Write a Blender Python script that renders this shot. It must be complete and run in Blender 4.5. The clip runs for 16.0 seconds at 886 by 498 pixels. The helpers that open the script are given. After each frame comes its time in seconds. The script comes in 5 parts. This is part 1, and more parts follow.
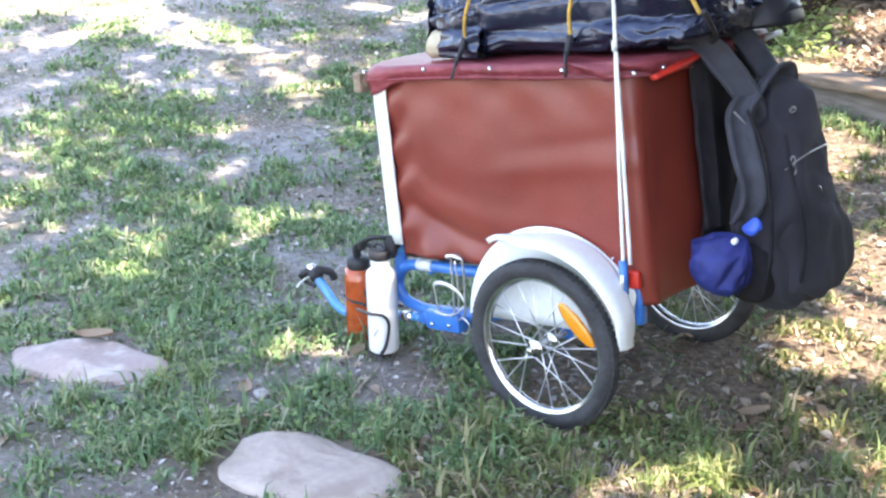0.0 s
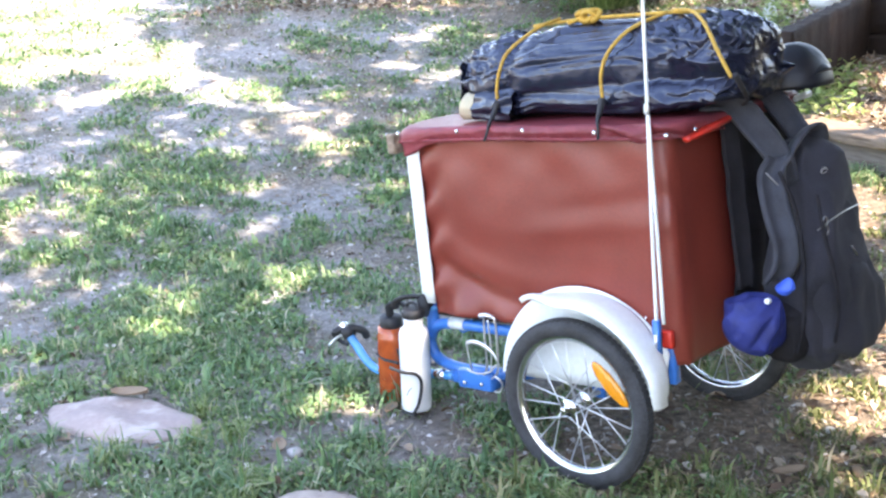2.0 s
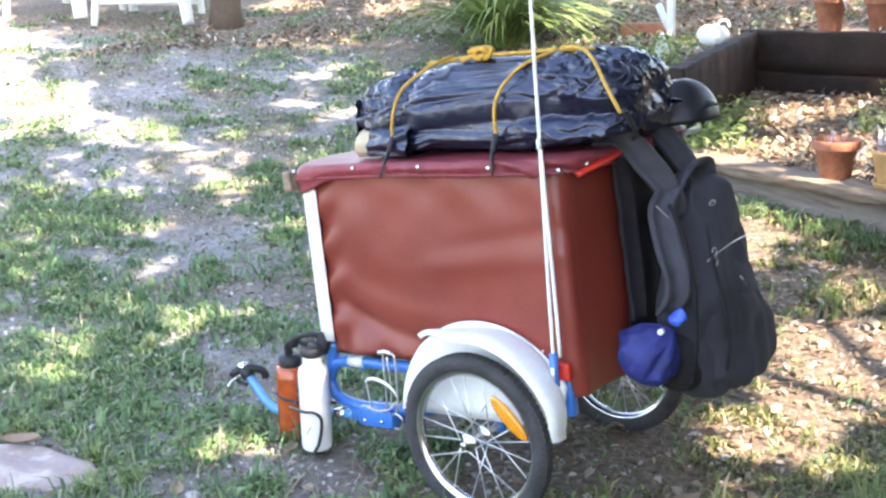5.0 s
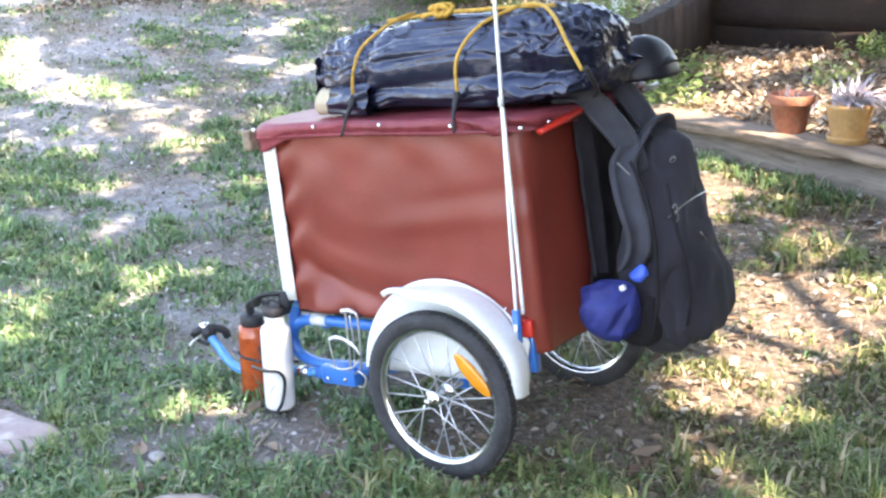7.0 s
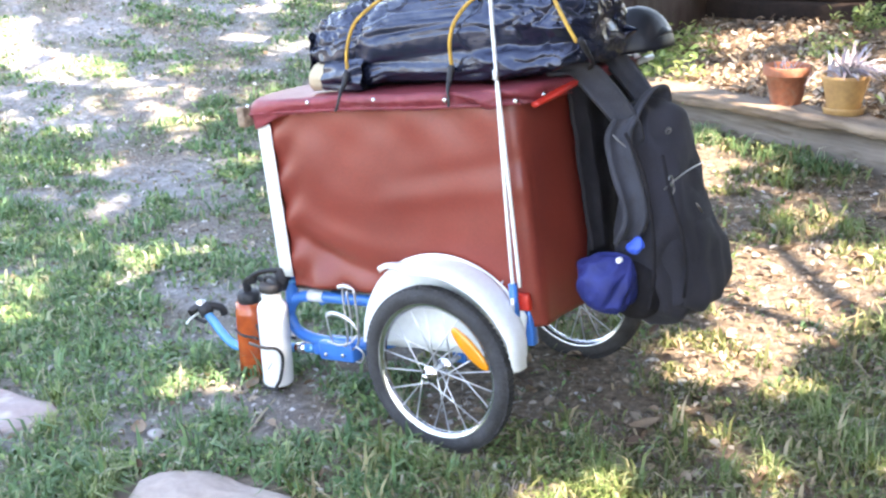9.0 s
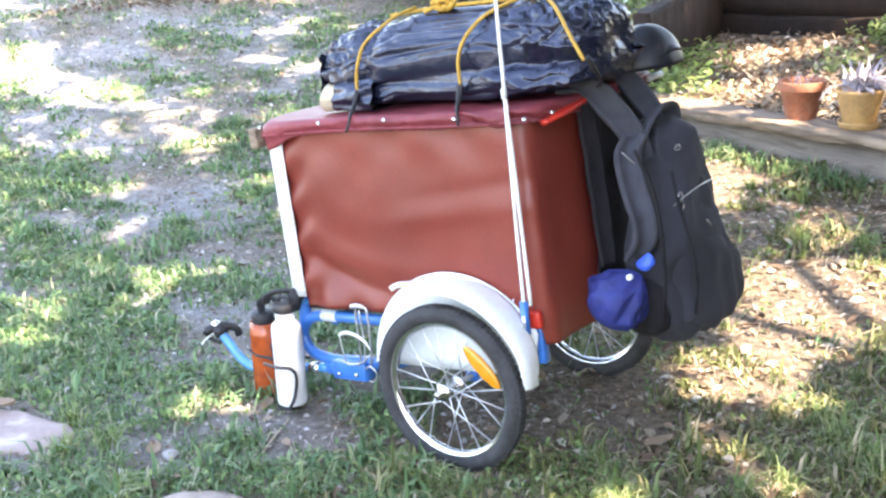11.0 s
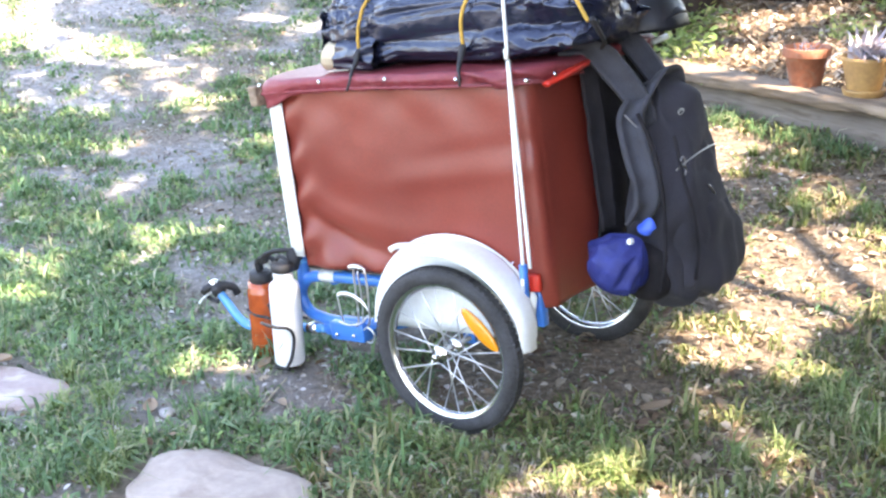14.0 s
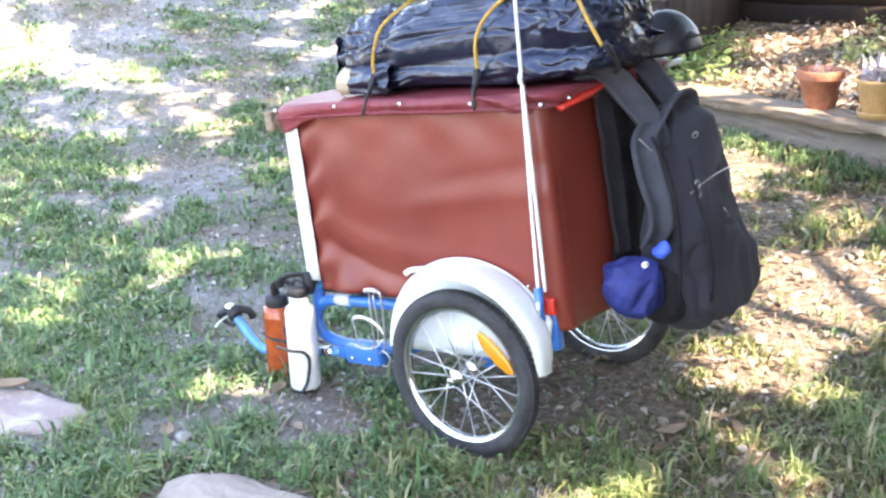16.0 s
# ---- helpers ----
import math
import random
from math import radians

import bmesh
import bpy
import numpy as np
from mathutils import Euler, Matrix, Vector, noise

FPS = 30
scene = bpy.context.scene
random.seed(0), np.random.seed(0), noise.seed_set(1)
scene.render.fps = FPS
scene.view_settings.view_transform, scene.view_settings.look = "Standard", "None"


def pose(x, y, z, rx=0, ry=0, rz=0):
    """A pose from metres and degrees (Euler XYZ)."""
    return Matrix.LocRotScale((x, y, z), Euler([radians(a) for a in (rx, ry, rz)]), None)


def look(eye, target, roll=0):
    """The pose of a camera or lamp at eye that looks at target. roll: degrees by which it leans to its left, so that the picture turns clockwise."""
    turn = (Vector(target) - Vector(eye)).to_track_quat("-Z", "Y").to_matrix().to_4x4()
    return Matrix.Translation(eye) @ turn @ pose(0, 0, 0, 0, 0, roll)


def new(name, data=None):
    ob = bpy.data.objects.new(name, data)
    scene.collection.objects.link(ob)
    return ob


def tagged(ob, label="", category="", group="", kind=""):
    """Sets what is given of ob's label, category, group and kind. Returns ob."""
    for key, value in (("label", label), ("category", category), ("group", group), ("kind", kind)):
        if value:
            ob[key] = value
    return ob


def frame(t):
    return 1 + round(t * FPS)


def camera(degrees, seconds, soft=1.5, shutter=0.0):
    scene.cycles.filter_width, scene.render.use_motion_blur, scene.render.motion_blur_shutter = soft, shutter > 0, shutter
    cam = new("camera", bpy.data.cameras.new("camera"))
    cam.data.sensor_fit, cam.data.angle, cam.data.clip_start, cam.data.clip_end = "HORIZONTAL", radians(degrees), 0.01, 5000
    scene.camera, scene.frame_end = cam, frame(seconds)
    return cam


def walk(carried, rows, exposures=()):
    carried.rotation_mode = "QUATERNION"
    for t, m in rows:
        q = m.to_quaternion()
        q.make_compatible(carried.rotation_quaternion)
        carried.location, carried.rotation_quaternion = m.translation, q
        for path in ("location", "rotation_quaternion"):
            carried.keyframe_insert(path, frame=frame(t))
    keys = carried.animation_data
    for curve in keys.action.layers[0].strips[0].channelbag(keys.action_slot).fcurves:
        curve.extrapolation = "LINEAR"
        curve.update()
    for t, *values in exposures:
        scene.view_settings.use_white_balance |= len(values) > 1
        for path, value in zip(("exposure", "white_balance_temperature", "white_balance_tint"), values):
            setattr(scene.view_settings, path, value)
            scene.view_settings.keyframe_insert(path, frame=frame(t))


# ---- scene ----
cam = camera(40, 16.0, soft=2.4)
PATH = [
    (0, pose(1.5249, -2.0147, 1.2932, 71.054, 1.563, 41.522)),
    (0.5, pose(1.5323, -2.0125, 1.2868, 71.042, 1.514, 42.320)),
    (1, pose(1.5305, -2.0026, 1.2931, 72.148, 1.670, 41.924)),
    (1.5, pose(1.5432, -2.0428, 1.3082, 74.175, 0.950, 40.964)),
    (2, pose(1.5218, -2.0451, 1.3158, 73.591, 1.956, 42.549)),
    (2.5, pose(1.5218, -2.0495, 1.3129, 74.674, 1.569, 40.900)),
    (3, pose(1.5201, -2.0447, 1.3170, 73.795, 1.683, 40.090)),
    (3.5, pose(1.5225, -2.0312, 1.3178, 73.846, 2.008, 39.498)),
    (4, pose(1.5321, -2.0385, 1.3069, 73.645, 2.279, 39.744)),
    (4.5, pose(1.5364, -2.0413, 1.3150, 75.267, 2.205, 39.071)),
    (4.7, pose(1.5367, -2.0345, 1.3128, 75.351, 1.961, 38.609)),
    (6.8, pose(1.5305, -2.0499, 1.3248, 74.049, 1.761, 35.809)),
    (7, pose(1.5248, -2.0456, 1.3210, 73.040, 1.579, 35.827)),
    (7.5, pose(1.5275, -2.0531, 1.3212, 73.182, 1.894, 35.986)),
    (8, pose(1.5290, -2.0488, 1.3204, 72.618, 2.032, 35.520)),
    (8.5, pose(1.5288, -2.0418, 1.3174, 72.308, 1.853, 35.170)),
    (9, pose(1.5261, -2.0438, 1.3142, 71.958, 2.134, 35.516)),
    (9.5, pose(1.5235, -2.0397, 1.3157, 72.488, 2.018, 35.847)),
    (9.7, pose(1.5249, -2.0410, 1.3163, 72.594, 1.983, 36.155)),
    (11.8, pose(1.5578, -2.0324, 1.3149, 72.784, 3.310, 36.236)),
    (12, pose(1.5553, -2.0320, 1.3134, 72.132, 3.247, 36.305)),
    (12.5, pose(1.5532, -2.0337, 1.3074, 71.447, 2.953, 36.788)),
    (13, pose(1.5475, -2.0253, 1.3056, 70.860, 2.896, 36.592)),
    (13.5, pose(1.5471, -2.0269, 1.3049, 70.940, 2.421, 36.098)),
    (14, pose(1.5410, -2.0236, 1.3065, 71.162, 2.166, 36.567)),
    (14.5, pose(1.5334, -2.0143, 1.3059, 70.400, 2.613, 37.247)),
    (15, pose(1.5387, -2.0168, 1.3055, 69.941, 2.886, 37.081)),
    (15.5, pose(1.5416, -2.0223, 1.3075, 70.844, 2.699, 37.215)),
    (16, pose(1.5442, -2.0301, 1.3100, 72.277, 2.529, 37.166)),
]
walk(cam, PATH, exposures=[(0.0, 3.09, 7450, 18), (1.5, 3.08, 7450, 18), (4.5, 3.06, 7600, 18), (7.0, 3.13, 7700, 18), (9.0, 3.29, 7700, 18), (12.0, 3.34, 7750, 18), (16.0, 3.35, 7750, 18)])

# ---- light ----
SUN = Vector((0.60, -0.04, 0.79)).normalized()
world = bpy.data.worlds.new("sky")
scene.world = world
world.use_nodes = True
wn = world.node_tree
sky = wn.nodes.new("ShaderNodeTexSky")
sky.sky_type = "NISHITA"
sky.sun_disc = False
sky.sun_elevation = math.asin(SUN.z)
sky.sun_rotation = math.atan2(SUN.x, SUN.y)
wn.links.new(sky.outputs[0], wn.nodes["Background"].inputs[0])
wn.nodes["Background"].inputs[1].default_value = 0.15
lamp = bpy.data.lights.new("sun", "SUN")
lamp.energy, lamp.angle, lamp.color = 2.9, radians(0.5), (1.0, 0.95, 0.86)
sun = new("sun", lamp)
sun.matrix_world = look((20 * SUN.x, 20 * SUN.y, 20 * SUN.z), (0, 0, 0))


# ---- materials ----
def mat(name, base, rough=0.6, metal=0.0, vary=0.25, scale=8.0, bump=0.2, fine=60.0, tint=None, coat=0.0, island=False, wear=None, spec=0.5, sheen=0.0, depth=0.01):
    """Base colour varied at two scales, with fine relief."""
    m = bpy.data.materials.new(name)
    m.use_nodes = True
    nt = m.node_tree
    n, l = nt.nodes, nt.links
    b = n["Principled BSDF"]
    b.inputs["Roughness"].default_value = rough
    b.inputs["Metallic"].default_value = metal
    b.inputs["Coat Weight"].default_value = coat
    b.inputs["Specular IOR Level"].default_value = spec
    b.inputs["Sheen Weight"].default_value = sheen
    tc = n.new("ShaderNodeTexCoord")
    a = n.new("ShaderNodeTexNoise")
    a.inputs["Scale"].default_value, a.inputs["Detail"].default_value = scale, 5
    l.new(tc.outputs["Object"], a.inputs["Vector"])
    c = n.new("ShaderNodeTexNoise")
    c.inputs["Scale"].default_value, c.inputs["Detail"].default_value = fine, 4
    l.new(tc.outputs["Object"], c.inputs["Vector"])
    mixn = n.new("ShaderNodeMath")
    mixn.operation = "MULTIPLY_ADD"
    l.new(c.outputs["Fac"], mixn.inputs[0])
    mixn.inputs[1].default_value = 0.45
    l.new(a.outputs["Fac"], mixn.inputs[2])
    ramp = n.new("ShaderNodeValToRGB")
    e = ramp.color_ramp.elements
    e[0].position, e[1].position = 0.45, 1.0
    dark = tint or tuple(x * (1 - vary) for x in base)
    e[0].color = (*dark, 1)
    e[1].color = (*(min(1, x * (1 + vary * 0.6)) for x in base), 1)
    l.new(mixn.outputs[0], ramp.inputs[0])
    out = ramp.outputs[0]
    if wear:
        w = n.new("ShaderNodeTexNoise")
        w.inputs["Scale"].default_value, w.inputs["Detail"].default_value = scale * 2.3, 8
        l.new(tc.outputs["Object"], w.inputs["Vector"])
        wr = n.new("ShaderNodeValToRGB")
        wr.color_ramp.elements[0].position, wr.color_ramp.elements[1].position = 0.55, 0.68
        l.new(w.outputs["Fac"], wr.inputs[0])
        mx = n.new("ShaderNodeMix")
        mx.data_type = "RGBA"
        l.new(wr.outputs[0], mx.inputs[0])
        l.new(out, mx.inputs[6])
        mx.inputs[7].default_value = (*wear, 1)
        out = mx.outputs[2]
    l.new(out, b.inputs["Base Color"])
    if bump:
        bp = n.new("ShaderNodeBump")
        bp.inputs["Strength"].default_value = bump
        bp.inputs["Distance"].default_value = depth
        l.new(mixn.outputs[0], bp.inputs["Height"])
        l.new(bp.outputs[0], b.inputs["Normal"])
    rr = n.new("ShaderNodeMath")
    rr.operation = "MULTIPLY_ADD"
    l.new(a.outputs["Fac"], rr.inputs[0])
    rr.inputs[1].default_value = 0.3 * rough
    rr.inputs[2].default_value = rough * 0.85
    l.new(rr.outputs[0], b.inputs["Roughness"])
    return m


def grained(m, turn, stretch):
    """Draws the pattern of a material out along one direction in plan, as grain."""
    nt = m.node_tree
    mp = nt.nodes.new("ShaderNodeMapping")
    mp.vector_type = "TEXTURE"
    mp.inputs["Rotation"].default_value = (0, 0, turn)
    mp.inputs["Scale"].default_value = (stretch, 1, 1)
    tc = next(q for q in nt.nodes if q.type == "TEX_COORD")
    nt.links.new(tc.outputs["Object"], mp.inputs["Vector"])
    for q in [q for q in nt.nodes if q.type == "TEX_NOISE"]:
        nt.links.new(mp.outputs[0], q.inputs["Vector"])
    return m


def leaf_mat(name, stops, rough=0.5, through_light=0.35):
    """Foliage: colour by island, with light that shines through."""
    m = bpy.data.materials.new(name)
    m.use_nodes = True
    nt = m.node_tree
    n, l = nt.nodes, nt.links
    b = n["Principled BSDF"]
    b.inputs["Roughness"].default_value = rough
    g = n.new("ShaderNodeNewGeometry")
    ramp = n.new("ShaderNodeValToRGB")
    e = ramp.color_ramp.elements
    while len(e) < len(stops):
        e.new(0.5)
    for k, (p, c) in enumerate(stops):
        e[k].position, e[k].color = p, (*c, 1)
    l.new(g.outputs["Random Per Island"], ramp.inputs[0])
    l.new(ramp.outputs[0], b.inputs["Base Color"])
    t = n.new("ShaderNodeBsdfTranslucent")
    l.new(ramp.outputs[0], t.inputs["Color"])
    mx = n.new("ShaderNodeMixShader")
    mx.inputs[0].default_value = through_light
    l.new(b.outputs[0], mx.inputs[1])
    l.new(t.outputs[0], mx.inputs[2])
    l.new(mx.outputs[0], n["Material Output"].inputs[0])
    return m


VINYL = mat("red_brown_vinyl", (0.245, 0.043, 0.027), 0.40, vary=0.22, scale=3, bump=0.10, fine=220, spec=0.5, tint=(0.165, 0.028, 0.020))
LIDVINYL = mat("maroon_vinyl", (0.235, 0.042, 0.052), 0.46, vary=0.35, scale=6, bump=0.25, fine=160, spec=0.35)
WHITEP = mat("white_plastic", (0.80, 0.82, 0.80), 0.42, vary=0.08, scale=7, bump=0.05, fine=90, tint=(0.66, 0.68, 0.66))
BLUE = mat("blue_paint", (0.030, 0.185, 0.56), 0.30, vary=0.2, scale=14, bump=0.05, coat=0.4, wear=None)
BLUEMETAL = mat("light_blue_paint", (0.06, 0.30, 0.62), 0.25, vary=0.2, scale=14, bump=0.05, coat=0.5)
RUBBER = mat("black_rubber", (0.047, 0.047, 0.050), 0.75, vary=0.4, scale=25, bump=0.5, fine=200, tint=(0.018, 0.017, 0.017))
CHROME = mat("chrome_rim", (0.72, 0.73, 0.75), 0.20, 1.0, vary=0.15, scale=20, bump=0.03)
STEEL = mat("steel_wire", (0.78, 0.78, 0.78), 0.42, 1.0, vary=0.25, scale=40, bump=0.05)
ORANGE = mat("orange_reflector", (0.85, 0.30, 0.015), 0.22, vary=0.18, scale=60, bump=0.25, fine=260, coat=0.6)
REDREF = mat("red_plastic", (0.62, 0.035, 0.02), 0.35, vary=0.2, scale=20, bump=0.1)
BLACKBAG = mat("black_plastic_film", (0.011, 0.014, 0.030), 0.22, vary=0.4, scale=9, bump=0.4, fine=26, spec=0.85, depth=0.03)
# blue in base and specular colour stands in for reflected sky
BLACKBAG.node_tree.nodes["Principled BSDF"].inputs["Specular Tint"].default_value = (0.72, 0.80, 1.0, 1)
CREAM = mat("cream_foam", (0.48, 0.42, 0.30), 0.8, vary=0.2, scale=25, bump=0.3)
ROPE = mat("yellow_rope", (0.62, 0.36, 0.055), 0.7, vary=0.3, scale=90, bump=0.8, fine=300)
BLACKCORD = mat("black_cord", (0.024, 0.024, 0.027), 0.7, vary=0.3, scale=80, bump=0.4)
NYLON = mat("black_nylon", (0.037, 0.036, 0.046), 0.85, spec=0.3, vary=0.45, scale=9, bump=0.5, fine=340, sheen=0.05, depth=0.004)
GREYNYLON = mat("grey_nylon", (0.046, 0.048, 0.060), 0.75, spec=0.35, vary=0.5, scale=14, bump=0.5, fine=340, sheen=0.05, depth=0.004)
MESHCLOTH = mat("black_mesh_cloth", (0.023, 0.021, 0.024), 0.9, spec=0.2, vary=0.5, scale=22, bump=0.6, fine=500)
BLUEBAG = mat("dark_blue_nylon", (0.024, 0.034, 0.165), 0.6, spec=0.3, vary=0.4, scale=16, bump=0.4, fine=70)
BRIGHTBLUE = mat("bright_blue_nylon", (0.035, 0.115, 0.60), 0.5, vary=0.3, scale=24, bump=0.3)
BOTTLEW = mat("white_enamel", (0.80, 0.80, 0.78), 0.30, vary=0.06, scale=12, bump=0.03, coat=0.3)
BOTTLEO = mat("orange_plastic", (0.46, 0.088, 0.020), 0.20, vary=0.45, scale=16, bump=0.12, fine=50, coat=0.4, tint=(0.24, 0.040, 0.012))
BLACKP = mat("black_plastic", (0.020, 0.020, 0.022), 0.55, vary=0.3, scale=30, bump=0.1)
WOOD = grained(mat("weathered_timber", (0.215, 0.180, 0.150), 0.9, vary=0.5, scale=14, bump=1.0, fine=70, tint=(0.085, 0.068, 0.055), wear=(0.13, 0.10, 0.075)), radians(-14.8), 9.0)
BOARD = grained(mat("weathered_board", (0.30, 0.225, 0.160), 0.85, vary=0.55, scale=16, bump=1.0, fine=80, tint=(0.095, 0.065, 0.045), wear=(0.14, 0.10, 0.07)), radians(-14.8), 9.0)
DARKWOOD = mat("dark_timber", (0.034, 0.022, 0.017), 0.9, vary=0.5, scale=6, bump=0.6, fine=50, spec=0.3)
TERRA = mat("terracotta", (0.38, 0.140, 0.075), 0.85, vary=0.35, scale=14, bump=0.25, tint=(0.21, 0.085, 0.050), wear=(0.33, 0.17, 0.11))
YELLOWPOT = mat("ochre_glazed_clay", (0.56, 0.335, 0.120), 0.6, vary=0.32, scale=10, bump=0.2, tint=(0.36, 0.20, 0.085))
STONE = mat("pale_flagstone", (0.39, 0.318, 0.292), 0.9, vary=0.28, scale=6, bump=0.6, fine=60, tint=(0.28, 0.23, 0.22), wear=(0.50, 0.45, 0.42))
CREAMSTONE = mat("cream_flagstone", (0.46, 0.39, 0.335), 0.9, vary=0.3, scale=4, bump=0.5, fine=50, tint=(0.33, 0.275, 0.24), wear=(0.33, 0.265, 0.225))
WHITESTONE = mat("white_pebble", (0.72, 0.70, 0.66), 0.8, vary=0.15, scale=40, bump=0.2)
GREYSTONE = mat("grey_pebble", (0.42, 0.40, 0.38), 0.85, vary=0.25, scale=40, bump=0.3)
DRYLEAF = leaf_mat("dry_leaves", [(0.0, (0.085, 0.050, 0.032)), (0.3, (0.19, 0.122, 0.078)), (0.6, (0.35, 0.255, 0.172)), (0.85, (0.54, 0.45, 0.35)), (1.0, (0.74, 0.68, 0.60))], 0.7, 0.2)
PALELEAF = leaf_mat("pale_litter", [(0.0, (0.22, 0.19, 0.16)), (0.5, (0.40, 0.37, 0.34)), (1.0, (0.62, 0.60, 0.58))], 0.7, 0.1)
GRASS = leaf_mat("grass_blades", [(0.0, (0.074, 0.142, 0.062)), (0.35, (0.125, 0.235, 0.100)), (0.7, (0.200, 0.335, 0.150)), (0.88, (0.33, 0.38, 0.20)), (1.0, (0.52, 0.48, 0.36))], 0.55, 0.32)
OLIVE = leaf_mat("olive_grass_blades", [(0.0, (0.085, 0.110, 0.034)), (0.4, (0.165, 0.200, 0.066)), (0.7, (0.270, 0.280, 0.115)), (0.85, (0.42, 0.34, 0.20)), (1.0, (0.56, 0.45, 0.29))], 0.6, 0.3)
WEED = leaf_mat("weed_leaves", [(0.0, (0.080, 0.140, 0.054)), (0.4, (0.145, 0.250, 0.090)), (0.75, (0.245, 0.370, 0.130)), (1.0, (0.39, 0.48, 0.21))], 0.6, 0.35)
FRESH = leaf_mat("fresh_grass_blades", [(0.0, (0.100, 0.160, 0.048)), (0.4, (0.180, 0.265, 0.085)), (0.75, (0.290, 0.370, 0.140)), (1.0, (0.50, 0.48, 0.28))], 0.55, 0.35)
THATCH = leaf_mat("dry_thatch", [(0.0, (0.09, 0.065, 0.05)), (0.4, (0.20, 0.16, 0.13)), (0.8, (0.38, 0.33, 0.28)), (1.0, (0.55, 0.50, 0.45))], 0.7, 0.1)
STRAP = leaf_mat("strap_leaves", [(0.0, (0.12, 0.20, 0.060)), (0.5, (0.26, 0.36, 0.115)), (1.0, (0.48, 0.52, 0.24))], 0.45, 0.4)
CROWN = leaf_mat("tree_leaves", [(0.0, (0.03, 0.065, 0.015)), (1.0, (0.09, 0.15, 0.035))], 0.5, 0.3)
PURPLE = leaf_mat("silver_purple_leaves", [(0.0, (0.26, 0.21, 0.25)), (0.5, (0.50, 0.46, 0.50)), (1.0, (0.72, 0.70, 0.70))], 0.6, 0.2)
BARK = mat("bark", (0.12, 0.085, 0.06), 0.9, vary=0.4, scale=6, bump=0.9, fine=30)


def soil_material():
    m = bpy.data.materials.new("sandy_soil")
    m.use_nodes = True
    nt = m.node_tree
    n, l = nt.nodes, nt.links
    b = n["Principled BSDF"]
    b.inputs["Roughness"].default_value = 0.95
    tc = n.new("ShaderNodeTexCoord")

    def noise_ramp(scale, detail, p0, p1, c0, c1, rough=0.6):
        t = n.new("ShaderNodeTexNoise")
        t.inputs["Scale"].default_value, t.inputs["Detail"].default_value, t.inputs["Roughness"].default_value = scale, detail, rough
        l.new(tc.outputs["Object"], t.inputs["Vector"])
        r = n.new("ShaderNodeValToRGB")
        r.color_ramp.elements[0].position, r.color_ramp.elements[1].position = p0, p1
        r.color_ramp.elements[0].color, r.color_ramp.elements[1].color = (*c0, 1), (*c1, 1)
        l.new(t.outputs["Fac"], r.inputs[0])
        return t, r

    t1, sand = noise_ramp(26, 10, 0.32, 0.72, (0.125, 0.119, 0.113), (0.53, 0.53, 0.53), 0.8)
    t2, brown = noise_ramp(70, 6, 0.35, 0.7, (0.120, 0.100, 0.078), (0.40, 0.355, 0.305))
    t3, mask = noise_ramp(1.6, 5, 0.45, 0.60, (0, 0, 0), (1, 1, 1))
    t4, green = noise_ramp(45, 5, 0.35, 0.7, (0.045, 0.06, 0.025), (0.16, 0.17, 0.09))
    t5, gmask = noise_ramp(3.1, 6, 0.50, 0.66, (0, 0, 0), (0.7, 0.7, 0.7))
    m1 = n.new("ShaderNodeMix")
    m1.data_type = "RGBA"
    l.new(mask.outputs[0], m1.inputs[0])
    l.new(sand.outputs[0], m1.inputs[6])
    l.new(brown.outputs[0], m1.inputs[7])
    m2 = n.new("ShaderNodeMix")
    m2.data_type = "RGBA"
    l.new(gmask.outputs[0], m2.inputs[0])
    l.new(m1.outputs[2], m2.inputs[6])
    l.new(green.outputs[0], m2.inputs[7])
    # brown, leaf-fed earth beside the trailer's rear and under the back trees, its colour also darkened for shade
    t6, shaded_earth = noise_ramp(38, 8, 0.34, 0.72, (0.070, 0.048, 0.032), (0.40, 0.31, 0.225), 0.7)
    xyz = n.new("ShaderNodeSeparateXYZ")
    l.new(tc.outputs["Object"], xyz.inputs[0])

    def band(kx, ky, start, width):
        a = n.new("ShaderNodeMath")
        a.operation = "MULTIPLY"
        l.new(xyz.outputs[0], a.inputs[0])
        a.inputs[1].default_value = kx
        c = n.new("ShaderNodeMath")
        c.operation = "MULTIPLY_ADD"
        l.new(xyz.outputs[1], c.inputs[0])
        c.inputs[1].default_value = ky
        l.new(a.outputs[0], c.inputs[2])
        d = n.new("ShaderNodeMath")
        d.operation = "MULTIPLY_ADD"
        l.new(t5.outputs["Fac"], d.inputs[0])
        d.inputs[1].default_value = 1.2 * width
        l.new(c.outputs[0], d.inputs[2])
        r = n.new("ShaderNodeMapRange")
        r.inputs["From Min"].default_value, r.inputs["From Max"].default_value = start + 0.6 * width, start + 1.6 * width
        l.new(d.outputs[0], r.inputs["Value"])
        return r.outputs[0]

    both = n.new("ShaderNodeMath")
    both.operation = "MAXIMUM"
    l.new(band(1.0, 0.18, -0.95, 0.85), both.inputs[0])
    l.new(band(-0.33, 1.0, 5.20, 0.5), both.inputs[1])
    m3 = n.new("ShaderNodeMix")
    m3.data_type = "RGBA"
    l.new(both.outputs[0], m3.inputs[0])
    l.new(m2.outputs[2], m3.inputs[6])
    l.new(shaded_earth.outputs[0], m3.inputs[7])
    l.new(m3.outputs[2], b.inputs["Base Color"])
    bp = n.new("ShaderNodeBump")
    bp.inputs["Strength"].default_value, bp.inputs["Distance"].default_value = 0.9, 0.02
    l.new(t1.outputs["Fac"], bp.inputs["Height"])
    l.new(bp.outputs[0], b.inputs["Normal"])
    return m


SOIL = soil_material()


